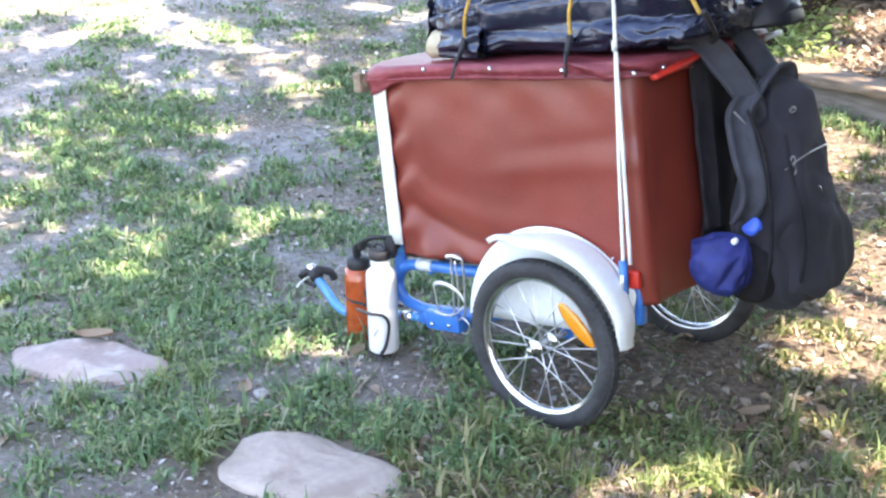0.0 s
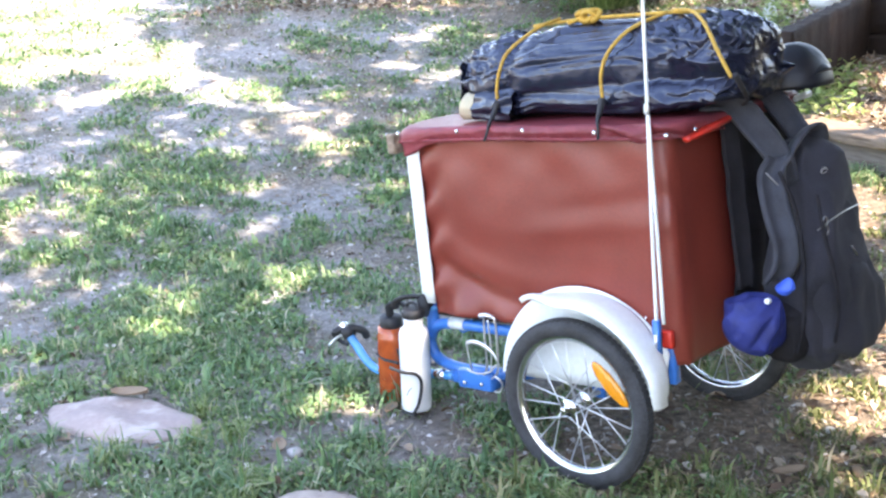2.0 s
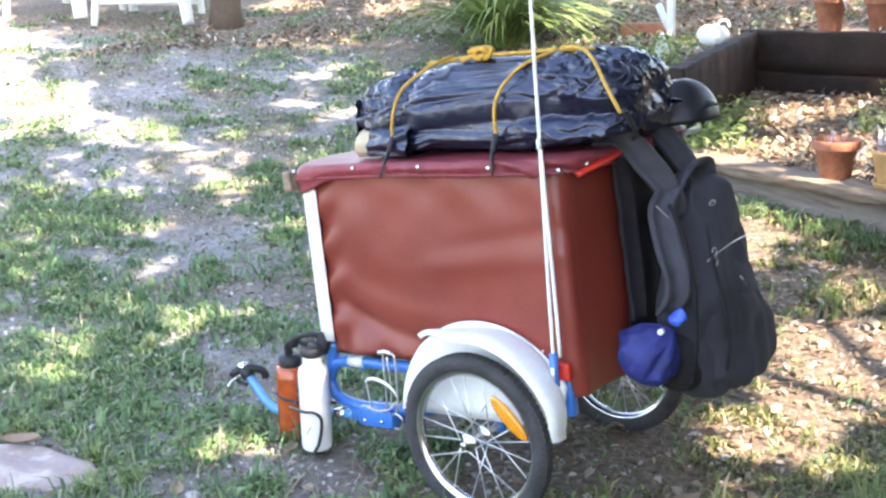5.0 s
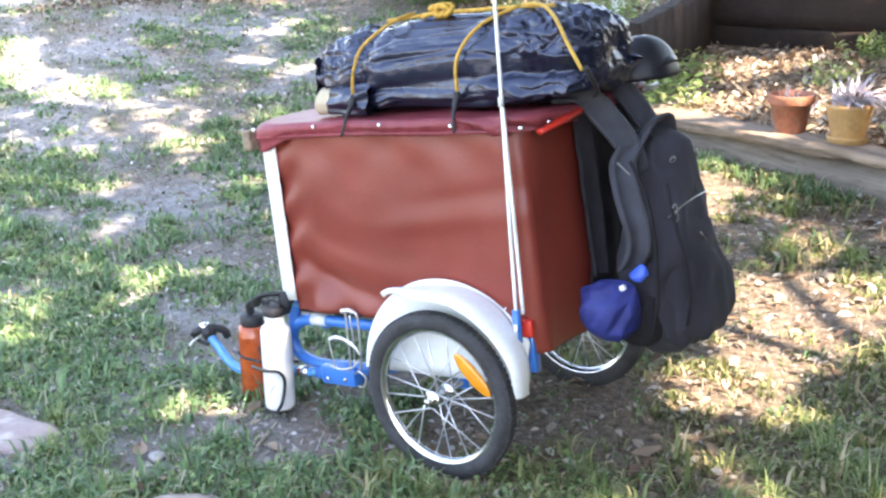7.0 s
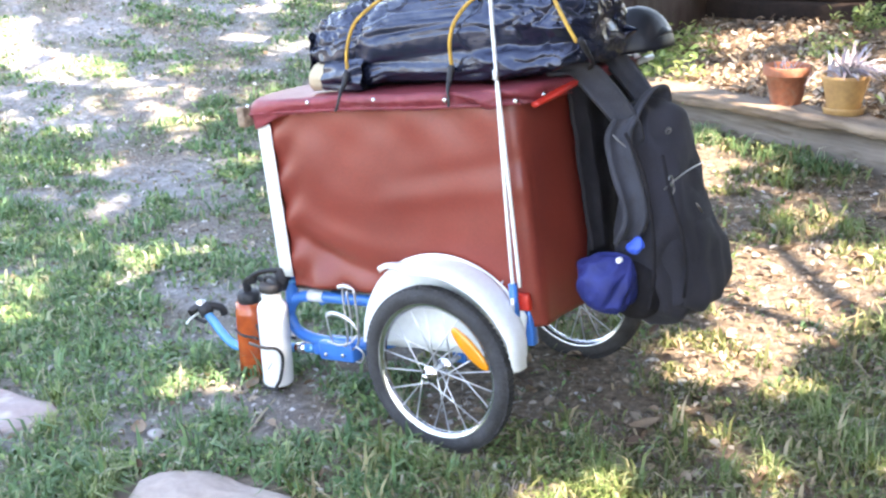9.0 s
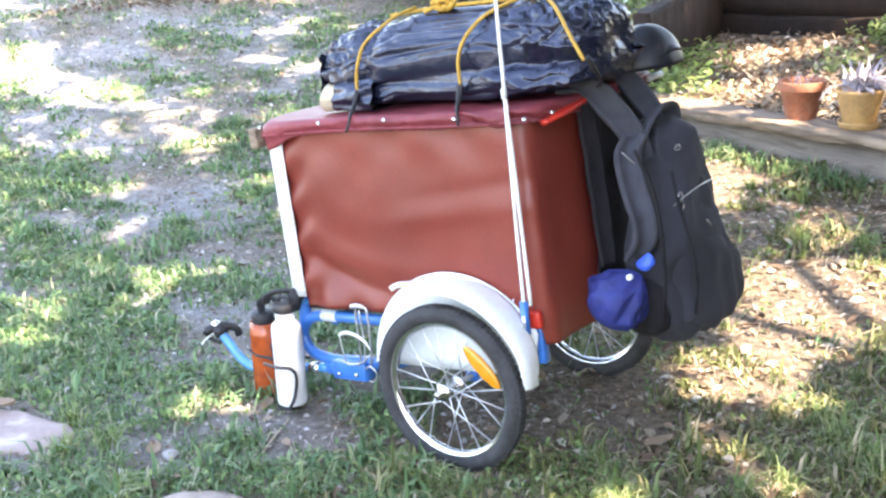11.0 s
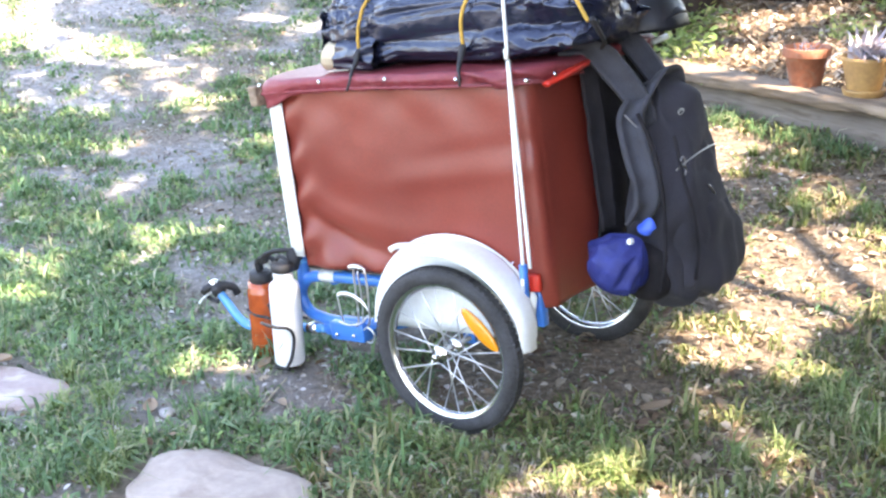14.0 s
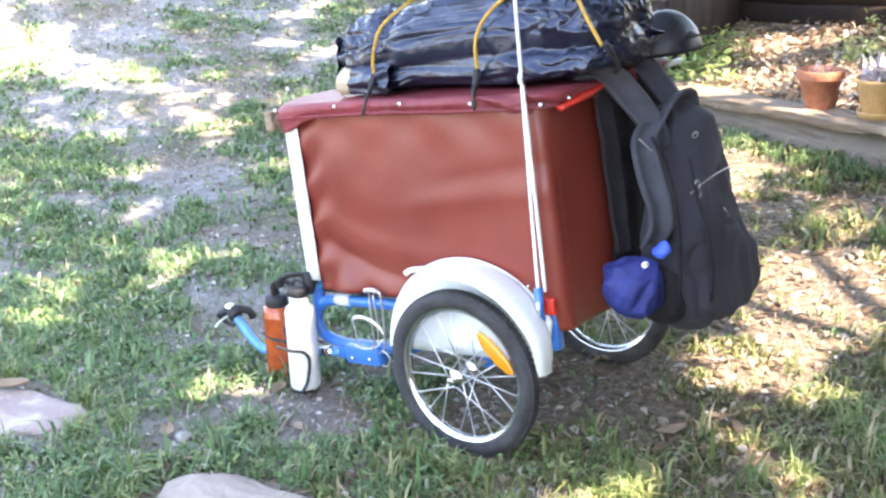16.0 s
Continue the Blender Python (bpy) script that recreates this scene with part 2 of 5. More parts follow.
# ---- shapes ----
def obj(name, verts, faces, material, parent=None, label="", smooth=True, base=(0, 0, 0), kind=""):
    me = bpy.data.meshes.new(name)
    v = np.asarray(verts, float) - np.asarray(base, float)
    me.from_pydata(v.tolist(), [], faces)
    me.materials.append(material)
    if smooth:
        me.polygons.foreach_set("use_smooth", [True] * len(me.polygons))
    me.update()
    ob = new(name, me)
    if parent:
        ob.parent = parent
    if label:
        tagged(ob, label)
    if kind:
        tagged(ob, kind=kind)
    return ob


def join(*shapes):
    vs, fs, k = [], [], 0
    for v, f in shapes:
        vs += [tuple(p) for p in v]
        fs += [tuple(i + k for i in q) for q in f]
        k += len(v)
    return vs, fs


def spline(points, steps=8):
    p = [Vector(q) for q in points]
    p = [2 * p[0] - p[1]] + p + [2 * p[-1] - p[-2]]
    out = []
    for i in range(1, len(p) - 2):
        for k in range(steps):
            t = k / steps
            a, b, c, d = p[i - 1], p[i], p[i + 1], p[i + 2]
            out.append(0.5 * ((2 * b) + (c - a) * t + (2 * a - 5 * b + 4 * c - d) * t * t + (3 * b - a - 3 * c + d) * t ** 3))
    out.append(p[-2])
    return out


def tube(points, radius, n=10, curved=True, flat=1.0, closed=False, steps=8):
    """A round or flattened bar along points; radius may be a function of 0..1."""
    pts = spline(points, steps) if curved else [Vector(q) for q in points]
    vs, fs = [], []
    up = Vector((0, 0, 1))
    last = None
    m = len(pts)
    for i, p in enumerate(pts):
        d = (pts[(i + 1) % m if closed else min(i + 1, m - 1)] - pts[(i - 1) % m if closed else max(i - 1, 0)]).normalized()
        if last is None:
            s = d.cross(up)
            if s.length < 0.05:
                s = d.cross(Vector((0, 1, 0)))
            s.normalize()
        else:
            s = (last - d * last.dot(d)).normalized()
        last = s
        w = s.cross(d)
        r = radius(i / (m - 1)) if callable(radius) else radius
        for k in range(n):
            a = 2 * math.pi * k / n
            vs.append(p + s * (r * math.cos(a)) + w * (r * flat * math.sin(a)))
    for i in range(m if closed else m - 1):
        j = (i + 1) % m
        for k in range(n):
            fs.append((i * n + k, i * n + (k + 1) % n, j * n + (k + 1) % n, j * n + k))
    if not closed:
        fs.append(tuple(range(n))[::-1])
        fs.append(tuple((m - 1) * n + k for k in range(n)))
    return [tuple(v) for v in vs], fs


def lathe(profile, centre=(0, 0, 0), n=24, axis="z", closed=False, cap=True):
    """Turns (radius, height) about an axis."""
    vs, fs = [], []
    for r, h in profile:
        for k in range(n):
            a = 2 * math.pi * k / n
            p = (r * math.cos(a), r * math.sin(a), h) if axis == "z" else (r * math.cos(a), h, r * math.sin(a))
            vs.append((p[0] + centre[0], p[1] + centre[1], p[2] + centre[2]))
    m = len(profile)
    for i in range(m if closed else m - 1):
        j = (i + 1) % m
        for k in range(n):
            q = (i * n + k, i * n + (k + 1) % n, j * n + (k + 1) % n, j * n + k)
            fs.append(q if axis == "z" else q[::-1])
    if cap and not closed:
        fs.append(tuple(range(n)) if axis == "y" else tuple(range(n))[::-1])
        fs.append(tuple((m - 1) * n + k for k in range(n)) if axis == "z" else tuple((m - 1) * n + k for k in range(n))[::-1])
    return vs, fs


def box(lo, hi, bevel=0.004, segs=2):
    bm = bmesh.new()
    bmesh.ops.create_cube(bm, size=1)
    for v in bm.verts:
        for k in range(3):
            v.co[k] = (lo[k] + hi[k]) / 2 + v.co[k] * (hi[k] - lo[k])
    if bevel:
        bmesh.ops.bevel(bm, geom=bm.edges[:], offset=bevel, segments=segs, affect="EDGES", profile=0.5)
    bm.verts.index_update()
    out = [tuple(v.co) for v in bm.verts], [tuple(v.index for v in f.verts) for f in bm.faces]
    bm.free()
    return out


def sheet(fn, nu, nv, thick=0.0, closed_u=False):
    """A surface fn(u, v), doubled along its normals when it has thickness."""
    P = np.array([[fn(i / (nu if closed_u else nu - 1), j / (nv - 1)) for j in range(nv)] for i in range(nu)], float)
    mu = nu if closed_u else nu - 1
    F = [(i * nv + j, ((i + 1) % nu) * nv + j, ((i + 1) % nu) * nv + j + 1, i * nv + j + 1) for i in range(mu) for j in range(nv - 1)]
    V = P.reshape(-1, 3)
    if thick:
        if closed_u:
            du = np.roll(P, -1, 0) - np.roll(P, 1, 0)
        else:
            du = np.gradient(P, axis=0)
        N = np.cross(du, np.gradient(P, axis=1))
        N /= np.linalg.norm(N, axis=2, keepdims=True) + 1e-9
        k = len(V)
        V = np.concatenate([V, (P - N * thick).reshape(-1, 3)])
        F = F + [tuple(k + q for q in f[::-1]) for f in F]
        rim = [(i * nv, k + i * nv, k + ((i + 1) % nu) * nv, ((i + 1) % nu) * nv) for i in range(mu)]
        rim += [(((i + 1) % nu) * nv + nv - 1, k + ((i + 1) % nu) * nv + nv - 1, k + i * nv + nv - 1, i * nv + nv - 1) for i in range(mu)]
        if not closed_u:
            rim += [(j + 1, k + j + 1, k + j, j) for j in range(nv - 1)]
            e = (nu - 1) * nv
            rim += [(e + j, k + e + j, k + e + j + 1, e + j + 1) for j in range(nv - 1)]
        F += rim
    return V.tolist(), F


def wob(x, y, z, s=1.0):
    return noise.noise(Vector((x * s, y * s, z * s)))


def smooth(a, b, x):
    t = np.clip((x - a) / (b - a), 0, 1)
    return t * t * (3 - 2 * t)


def thing(name, m, label, category, group=""):
    e = new(name)
    e.matrix_world = m
    e.empty_display_size = 0.05
    return tagged(e, label, category, group)


def vnoise(x, y, s, seed=0):
    """Value noise over the plan, 0 to 1."""
    x, y = np.asarray(x) * s + seed * 17.3, np.asarray(y) * s + seed * 9.7
    i, j = np.floor(x).astype(int), np.floor(y).astype(int)
    fx, fy = x - i, y - j
    fx, fy = fx * fx * (3 - 2 * fx), fy * fy * (3 - 2 * fy)

    def h(a, b):
        q = np.sin(a * 127.1 + b * 311.7 + seed * 74.7) * 43758.5453
        return q - np.floor(q)

    return (h(i, j) * (1 - fx) + h(i + 1, j) * fx) * (1 - fy) + (h(i, j + 1) * (1 - fx) + h(i + 1, j + 1) * fx) * fy


# ---- ground ----
# the timber edge of the raised bed runs along this line
TA, TB = np.array([-1.95, 3.22]), np.array([2.6, 2.02])
TD = (TB - TA) / np.linalg.norm(TB - TA)
TN = np.array([-TD[1], TD[0]])


def ground_z(x, y):
    x, y = np.asarray(x, float), np.asarray(y, float)
    r = np.hypot(x - 1.5, y + 2.0)
    t = np.clip(r - 4.2, 0, 9)
    z = 0.14 * (t * t / (t + 0.6))
    z = z + (0.03 * (vnoise(x, y, 1.3, 1) - 0.5) + 0.018 * (vnoise(x, y, 5, 2) - 0.5)) * (0.25 + 0.75 * smooth(1.0, 2.5, np.hypot(x, y - 0.3)))
    d = (x - TA[0]) * TN[0] + (y - TA[1]) * TN[1]
    a = (x - TA[0]) * TD[0] + (y - TA[1]) * TD[1]
    bed = smooth(0.04, 0.10, d) * smooth(-0.9, 0.0, a) * (1 - smooth(5.2, 7.5, y))
    soil = 0.235 + 0.03 * (vnoise(x, y, 4, 3) - 0.5) + 0.035 * np.clip(d, 0, 3)
    z = z * (1 - bed) + soil * bed
    # bank held by the low dark wall at the bed's end
    bl = (x + 1.25) * -0.978 + (y - 3.30) * -0.207
    ba = (x + 1.25) * -0.207 + (y - 3.30) * 0.978
    bank = smooth(0.03, 0.08, bl) * (1 - smooth(0.55, 1.9, bl)) * smooth(0.0, 0.7, ba) * (1 - smooth(2.2, 3.4, ba))
    z = np.maximum(z, z * (1 - bank) + 0.58 * bank)
    terrace = smooth(4.97, 5.05, y) * smooth(-1.75, -1.65, x) * (1 - smooth(4, 5, x))
    return np.where(terrace > 0, np.maximum(z, z * (1 - terrace) + 0.63 * terrace), z)


def axis_steps(lo, hi, step, far):
    a = list(np.arange(lo, hi + 1e-6, step))
    s, p = step, hi
    while p < far:
        s *= 1.35
        p += s
        a.append(p)
    s, p = step, lo
    while p > -far:
        s *= 1.35
        p -= s
        a.insert(0, p)
    return np.array(a)


gx, gy = axis_steps(-7.0, 2.4, 0.05, 400), axis_steps(-2.2, 6.4, 0.05, 400)
X, Y = np.meshgrid(gx, gy, indexing="ij")
Z = ground_z(X, Y)
ny = len(gy)
gv = np.stack([X, Y, Z], -1).reshape(-1, 3)
ii, jj = np.meshgrid(np.arange(len(gx) - 1), np.arange(ny - 1), indexing="ij")
q = (ii * ny + jj).ravel()
gf = np.stack([q, q + ny, q + ny + 1, q + 1], -1)
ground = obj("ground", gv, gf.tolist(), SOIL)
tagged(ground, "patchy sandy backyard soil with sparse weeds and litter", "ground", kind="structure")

# ---- the trailer ----
# its nose rests low, so the whole of it leans forward about the axle
LEAN = Matrix.Translation((0, 0, 0.2)) @ Matrix.Rotation(radians(-6.53), 4, "Y") @ Matrix.Translation((0, 0, -0.2))


def on_trailer(name, base, label, category, group=""):
    return thing(name, LEAN @ Matrix.Translation(base), label, category, group), base


trailer, TBASE = on_trailer("bike_trailer", (0, 0.316, 0.2), "blue-framed two-wheeled bike trailer with a red-brown vinyl box", "bike trailer")


def tpart(name, shape, material, label="", parent=None, smooth_shade=True):
    return obj(name, shape[0], shape[1], material, parent or trailer, label, smooth_shade, TBASE)


BX0, BX1, BY0, BY1 = -0.503, 0.252, 0.069, 0.566


def wrap(u):
    """The line of the vinyl round the near side, the rear and the far side, in plan."""
    r = 0.035
    x0 = BX0 + 0.030
    a, b = BX1 - r - x0, BY1 - BY0 - 2 * r
    q = math.pi * r / 2
    s = u * (2 * a + b + 2 * q)
    if s < a:
        return x0 + s, BY0, 0, -1
    s -= a
    if s < q:
        t = s / r
        return BX1 - r + r * math.sin(t), BY0 + r - r * math.cos(t), math.sin(t), -math.cos(t)
    s -= q
    if s < b:
        return BX1, BY0 + r + s, 1, 0
    s -= b
    if s < q:
        t = s / r
        return BX1 - r + r * math.cos(t), BY1 - r + r * math.sin(t), math.cos(t), math.sin(t)
    s -= q
    return BX1 - r - s, BY1, 0, 1


def vinyl_wall(u, v):
    x, y, nx, ny_ = wrap(u)
    low = 0.345 - 0.052 * float(smooth(-0.2, 0.24, x))
    z = low + (0.800 - low) * v
    w = 0.0
    # soft folds of the cloth: a pull from the lower front corner, a sag above the wheel, a band under the lid
    if ny_ < -0.5:
        lo = z - low
        # a soft upright dent near the front, and the belly of the cloth
        w += 0.012 * math.exp(-((x + 0.30 + 0.20 * (z - 0.45)) / 0.060) ** 2) * float(smooth(0.50, 0.66, z))
        w += 0.010 * math.sin(3.0 * (x + 0.2)) * math.sin(math.pi * v)
        # deep slack fold that runs from the lower front corner towards the wheel, the cloth drawn in below it
        line = 0.490 - 0.16 * (x + 0.42) - 0.05 * math.sin(7 * (x + 0.42))
        reach = float(smooth(-0.47, -0.34, x)) * (1 - float(smooth(-0.22, 0.06, x)))
        w -= 0.026 * (1 - float(smooth(line - 0.030, line + 0.020, z))) * float(smooth(0.012, 0.105, lo)) * reach
        w += 0.004 * math.exp(-((z - line - 0.050) / 0.030) ** 2) * reach
        # long shallow waves across the middle
        w += 0.003 * math.exp(-((z - 0.585 - 0.10 * x) / 0.022) ** 2) * float(smooth(-0.30, -0.05, x))
        w -= 0.003 * math.exp(-((z - 0.635 - 0.13 * x) / 0.020) ** 2) * float(smooth(-0.15, 0.05, x))
        # short pulls from the front edge and under the lid
        w += 0.006 * math.sin(62 * z - 30 * x) * math.exp(-((x + 0.45) / 0.045) ** 2)
        w += 0.0055 * math.sin(30 * x + 12 * z) * math.exp(-((z - 0.765) / 0.045) ** 2)
        w += 0.007 * math.sin(46 * x) * math.exp(-(lo / 0.035) ** 2)
    else:
        w += 0.006 * math.sin(22 * y + 4 * z) * (1 - v)
    w += 0.006 * wob(x, y, z, 4.0) + 0.003 * wob(x + 5, y, z, 11.0)
    return x + nx * w, y + ny_ * w, z


tpart("side_cover", sheet(vinyl_wall, 190, 46, -0.003), VINYL, "red-brown vinyl cover stretched round the box")
tpart("seam", tube([(BX1 - 0.030, BY0 - 0.001, 0.31), (BX1 - 0.032, BY0 - 0.002, 0.55), (BX1 - 0.030, BY0 - 0.001, 0.78)], 0.0016, 6), VINYL)


def front_panel(u, v):
    """White sheet across the front, turned round the near and far edges."""
    s = u * (0.045 * 2 + BY1 - BY0 + 0.008)
    z = 0.372 + (0.775 - 0.372) * v
    y0 = BY0 - 0.006
    if s < 0.045:
        return BX0 + 0.040 - s + 0.006 * (v - 0.5), y0, z
    s -= 0.045
    if s < BY1 - BY0 + 0.008:
        return BX0 - 0.005 + 0.006 * (v - 0.5) - 0.002 * math.sin(40 * s), y0 + s, z
    s -= BY1 - BY0 + 0.008
    return BX0 - 0.005 + s, BY1 + 0.004, z


tpart("front_panel", sheet(front_panel, 60, 12, 0.004), WHITEP, "white plastic front panel")
tpart("box_floor", box((BX0 + 0.02, BY0 + 0.012, 0.335), (BX1 - 0.02, BY1 - 0.012, 0.347), 0.002), DARKWOOD)


def ridged(x, y, z, s):
    return 1 - abs(noise.noise(Vector((x * s, y * s, z * s)))) * 2


# lid: a vinyl sheet with a skirt that hangs over the edge
def lid_sheet(u, v):
    cx, cy, hx, hy = -0.115, 0.318, 0.405, 0.272
    a = 2 * math.pi * u
    k = 10
    ca, sa = math.cos(a), math.sin(a)
    rad = (abs(ca) ** k + abs(sa) ** k) ** (-1.0 / k)
    ex, ey = ca * rad, sa * rad
    x0, y0 = cx + hx * ex, cy + hy * ey
    if v < 0.70:
        f = v / 0.70
        x, y = cx + hx * ex * f, cy + hy * ey * f
        z = 0.822 + 0.004 * wob(x, y, 0, 9)
    else:
        f = (v - 0.70) / 0.30
        out = 0.010 * math.sin(math.pi * min(1, f * 1.2)) + 0.004 * math.sin(70 * (ex + ey)) * f + 0.006 * ridged(x0, y0, f * 0.35, 14) * f
        x, y = cx + (hx + out) * ex, cy + (hy + out) * ey
        drop = 0.036 + 0.034 * float(smooth(-0.36, -0.51, x)) + 0.006 * wob(x, y, 3, 14) + 0.007 * wob(x, y, 3, 5)
        if ey < -0.8:
            for hook in (-0.214, 0.104):
                pull = math.exp(-((x - hook) / 0.014) ** 2)
                y += 0.012 * pull * math.sin(math.pi * f)
                drop -= 0.006 * pull
            slack = float(smooth(0.10, 0.16, x)) * (1 - float(smooth(0.26, 0.29, x)))
            y -= 0.008 * slack * math.sin(60 * (x - 0.10) - 5.5 * f)
            drop += 0.006 * slack * math.sin(40 * x)
            corner = float(smooth(-0.44, -0.52, x))
            y -= 0.008 * corner * f
        z = 0.822 + 0.004 * wob(x, y, 0, 9) * (1 - f) - drop * f * f ** 0.25
    return x, y, z


tpart("lid", sheet(lid_sheet, 260, 34, -0.003, closed_u=True), LIDVINYL, "maroon vinyl lid with a snapped-down skirt")
tpart("lid_cord", tube([(-0.505, 0.044, 0.787), (-0.3, 0.040, 0.792), (-0.1, 0.040, 0.792), (0.1, 0.040, 0.790), (0.28, 0.043, 0.792)], 0.0035, 6), LIDVINYL)
tpart("corner_block", box((-0.548, 0.040, 0.756), (-0.522, 0.080, 0.806), 0.004), BOARD, "small wooden corner block")
snap = lathe([(0.0005, -0.006), (0.0035, -0.0055), (0.0055, -0.003), (0.006, 0.0)], n=12, axis="y")
for x, z in ((-0.4985, 0.808), (-0.302, 0.812), (-0.102, 0.812), (0.094, 0.806), (0.272, 0.798)):
    s = tpart("snap", ([(p[0] + x, p[1] + 0.037, p[2] + z) for p in snap[0]], snap[1]), CHROME, "chrome press stud")
for y, z in ((0.10, 0.800), (0.35, 0.800), (0.55, 0.800)):
    tpart("snap", ([(0.299 - p[1], p[0] + y, p[2] + z) for p in snap[0]], snap[1]), CHROME, "chrome press stud")
tpart("rear_strap", tube([(0.292, 0.075, 0.783), (0.300, 0.13, 0.792), (0.300, 0.20, 0.800), (0.292, 0.26, 0.806)], lambda t: 0.010 + 0.004 * math.sin(math.pi * t), 10, flat=0.6), REDREF, "bright red padded strap")
tpart("rear_rod", tube([(0.298, 0.535, 0.800), (0.302, 0.60, 0.803)], 0.007, 10, False), WHITEP, "pale plastic rod end")


# wheels
WZ = 0.195


def revolve_ring(R, prof, y, n=72):
    return lathe([(R + a, b) for a, b in prof], (0, y, WZ), n, "y", closed=True)


def wheel(y, side):
    w = tpart("wheel", revolve_ring(0.1785, [(0.0215 * math.cos(t), 0.0205 * math.sin(t)) for t in np.linspace(0, 2 * math.pi, 17)[:-1]], y, 96), RUBBER, "black tyred spoked wheel")
    tread = []
    for k in range(84):
        a = 2 * math.pi * (k + 0.5) / 84
        for o in (-0.0062, 0.0062):
            c, s = math.cos(a), math.sin(a)
            b = box((-0.0060, -0.0054, 0.1945), (0.0060, 0.0054, 0.2003), 0.0008, 1)
            tread.append(([(p[0] * c + p[2] * s, p[1] + y + o, WZ - p[0] * s + p[2] * c) for p in b[0]], b[1]))
    tpart("tread", join(*tread), RUBBER, "", w)
    tpart("rim", revolve_ring(0.161, [(0.0075, -0.0125), (0.0075, -0.0095), (0.002, -0.0085), (-0.008, -0.0035), (-0.008, 0.0035), (0.002, 0.0085), (0.0075, 0.0095), (0.0075, 0.0125), (0.0, 0.0125), (-0.0105, 0.005), (-0.0105, -0.005), (0.0, -0.0125)], y, 96), CHROME, "polished metal rim", w)
    tpart("hub", join(lathe([(0.006, -0.052), (0.008, -0.050), (0.008, -0.036), (0.013, -0.035), (0.013, -0.031), (0.020, -0.030), (0.021, -0.0275), (0.020, -0.025), (0.010, -0.023), (0.009, 0), (0.010, 0.023), (0.020, 0.025), (0.021, 0.0275), (0.020, 0.030), (0.013, 0.031), (0.013, 0.035), (0.006, 0.05)], (0, y, WZ), 24, "y")), CHROME, "chrome hub", w)
    for k in range(20):
        a = 2 * math.pi * k / 20 + 0.08
        fl = -1 if k % 2 else 1
        twist = (0.55 if (k // 2) % 2 else -0.55)
        p0 = (0.019 * math.cos(a + twist * 2.2), y + fl * 0.0275, WZ + 0.019 * math.sin(a + twist * 2.2))
        p1 = (0.155 * math.cos(a), y + fl * 0.002, WZ + 0.155 * math.sin(a))
        tpart("spoke", tube([p0, p1], 0.0018, 5, False), STEEL, "", w)
    return w


near_wheel = wheel(0.0, -1)
far_wheel = wheel(0.633, 1)


def boat(u, v):
    """A faceted lens, drawn in at both ends."""
    a, s = 2 * math.pi * u, v * 2 - 1
    k = (1 - abs(s) ** 6) ** 0.5 * (1 - 0.42 * max(0.0, abs(s) - 0.25) / 0.75)
    c, q = math.cos(a), math.sin(a)
    return 0.058 * s, 0.007 * k * math.copysign(abs(q) ** 0.7, q), 0.0165 * k * math.copysign(abs(c) ** 0.6, c)


rb = sheet(boat, 12, 22, 0, True)
rc, rs_ = math.cos(radians(47.5)), math.sin(radians(47.5))
refl = [(0.115 + 1.08 * (p[0] * rc + p[2] * rs_), p[1] - 0.021, 0.264 + 1.08 * (p[2] * rc - p[0] * rs_)) for p in rb[0]], rb[1]
tpart("wheel_reflector", refl, ORANGE, "amber wheel reflector", near_wheel)
tpart("axle", tube([(0, -0.03, WZ), (0, 0.663, WZ)], 0.006, 10, False), STEEL)


# mudguards: an arch over the tyre, and a half disc on its inner side
def mudguard(y, side):
    a0, a1 = radians(5.5), radians(130)

    def arch(u, v):
        a = a0 + (a1 - a0) * u
        R = 0.257 + 0.003 * math.sin(3 * a) + 0.020 * float(smooth(0.84, 1.0, u)) - 0.008 * math.exp(-((u - 0.72) / 0.14) ** 2) - 0.014 * float(smooth(0.14, 0.0, u))
        far = 0.014 + 0.038 * float(smooth(0.0, 0.45, u))
        near = -0.040 + 0.088 * float(smooth(0.66, 1.0, u)) + 0.016 * float(smooth(0.08, 0.0, u))
        off = (v * 2 - 1)
        yy = y + side * (near + (far - near) * v)
        R -= 0.014 * abs(off) ** 3 * (1 if v < 0.5 else 0.2)
        if u < 0.05:
            R -= 0.003
        return R * math.cos(a), yy, 0.2 + R * math.sin(a)

    g = tpart("mudguard", sheet(arch, 60, 14, 0.003 * -side), WHITEP, "white plastic mudguard with a side plate")

    def plate(u, v):
        a = math.pi * (0.16 + 0.86 * u)
        R = 0.256
        top = np.array([R * math.cos(a), 0.2 + max(R * math.sin(a), 0.024)])
        p = np.array([0.0 + 0.9 * top[0], 0.220]) * (1 - v) + top * v
        return p[0], y + side * (0.052 + 0.004 * wob(p[0], p[1], 0, 6)), p[1]

    tpart("side_plate", sheet(plate, 48, 10, 0.003 * -side), WHITEP, "", g)
    tpart("stay", tube([(0, y + side * 0.060, 0.2), (0.10, y + side * 0.062, 0.31), (0.17, y + side * 0.058, 0.40)], 0.0022, 6), STEEL, "", g)
    return g


mudguard(0.0, 1)
mudguard(0.633, -1)

def ribbon_strip(pts, width):
    """A thin upright strip of metal along a curve."""
    line = [Vector(p) for p in spline(pts, 8)]
    n = len(line)
    return sheet(lambda u, v: tuple(line[min(n - 1, round(u * (n - 1)))] + Vector((0, 0.003 * v, (v - 0.5) * width))), n, 3, 0.0016)


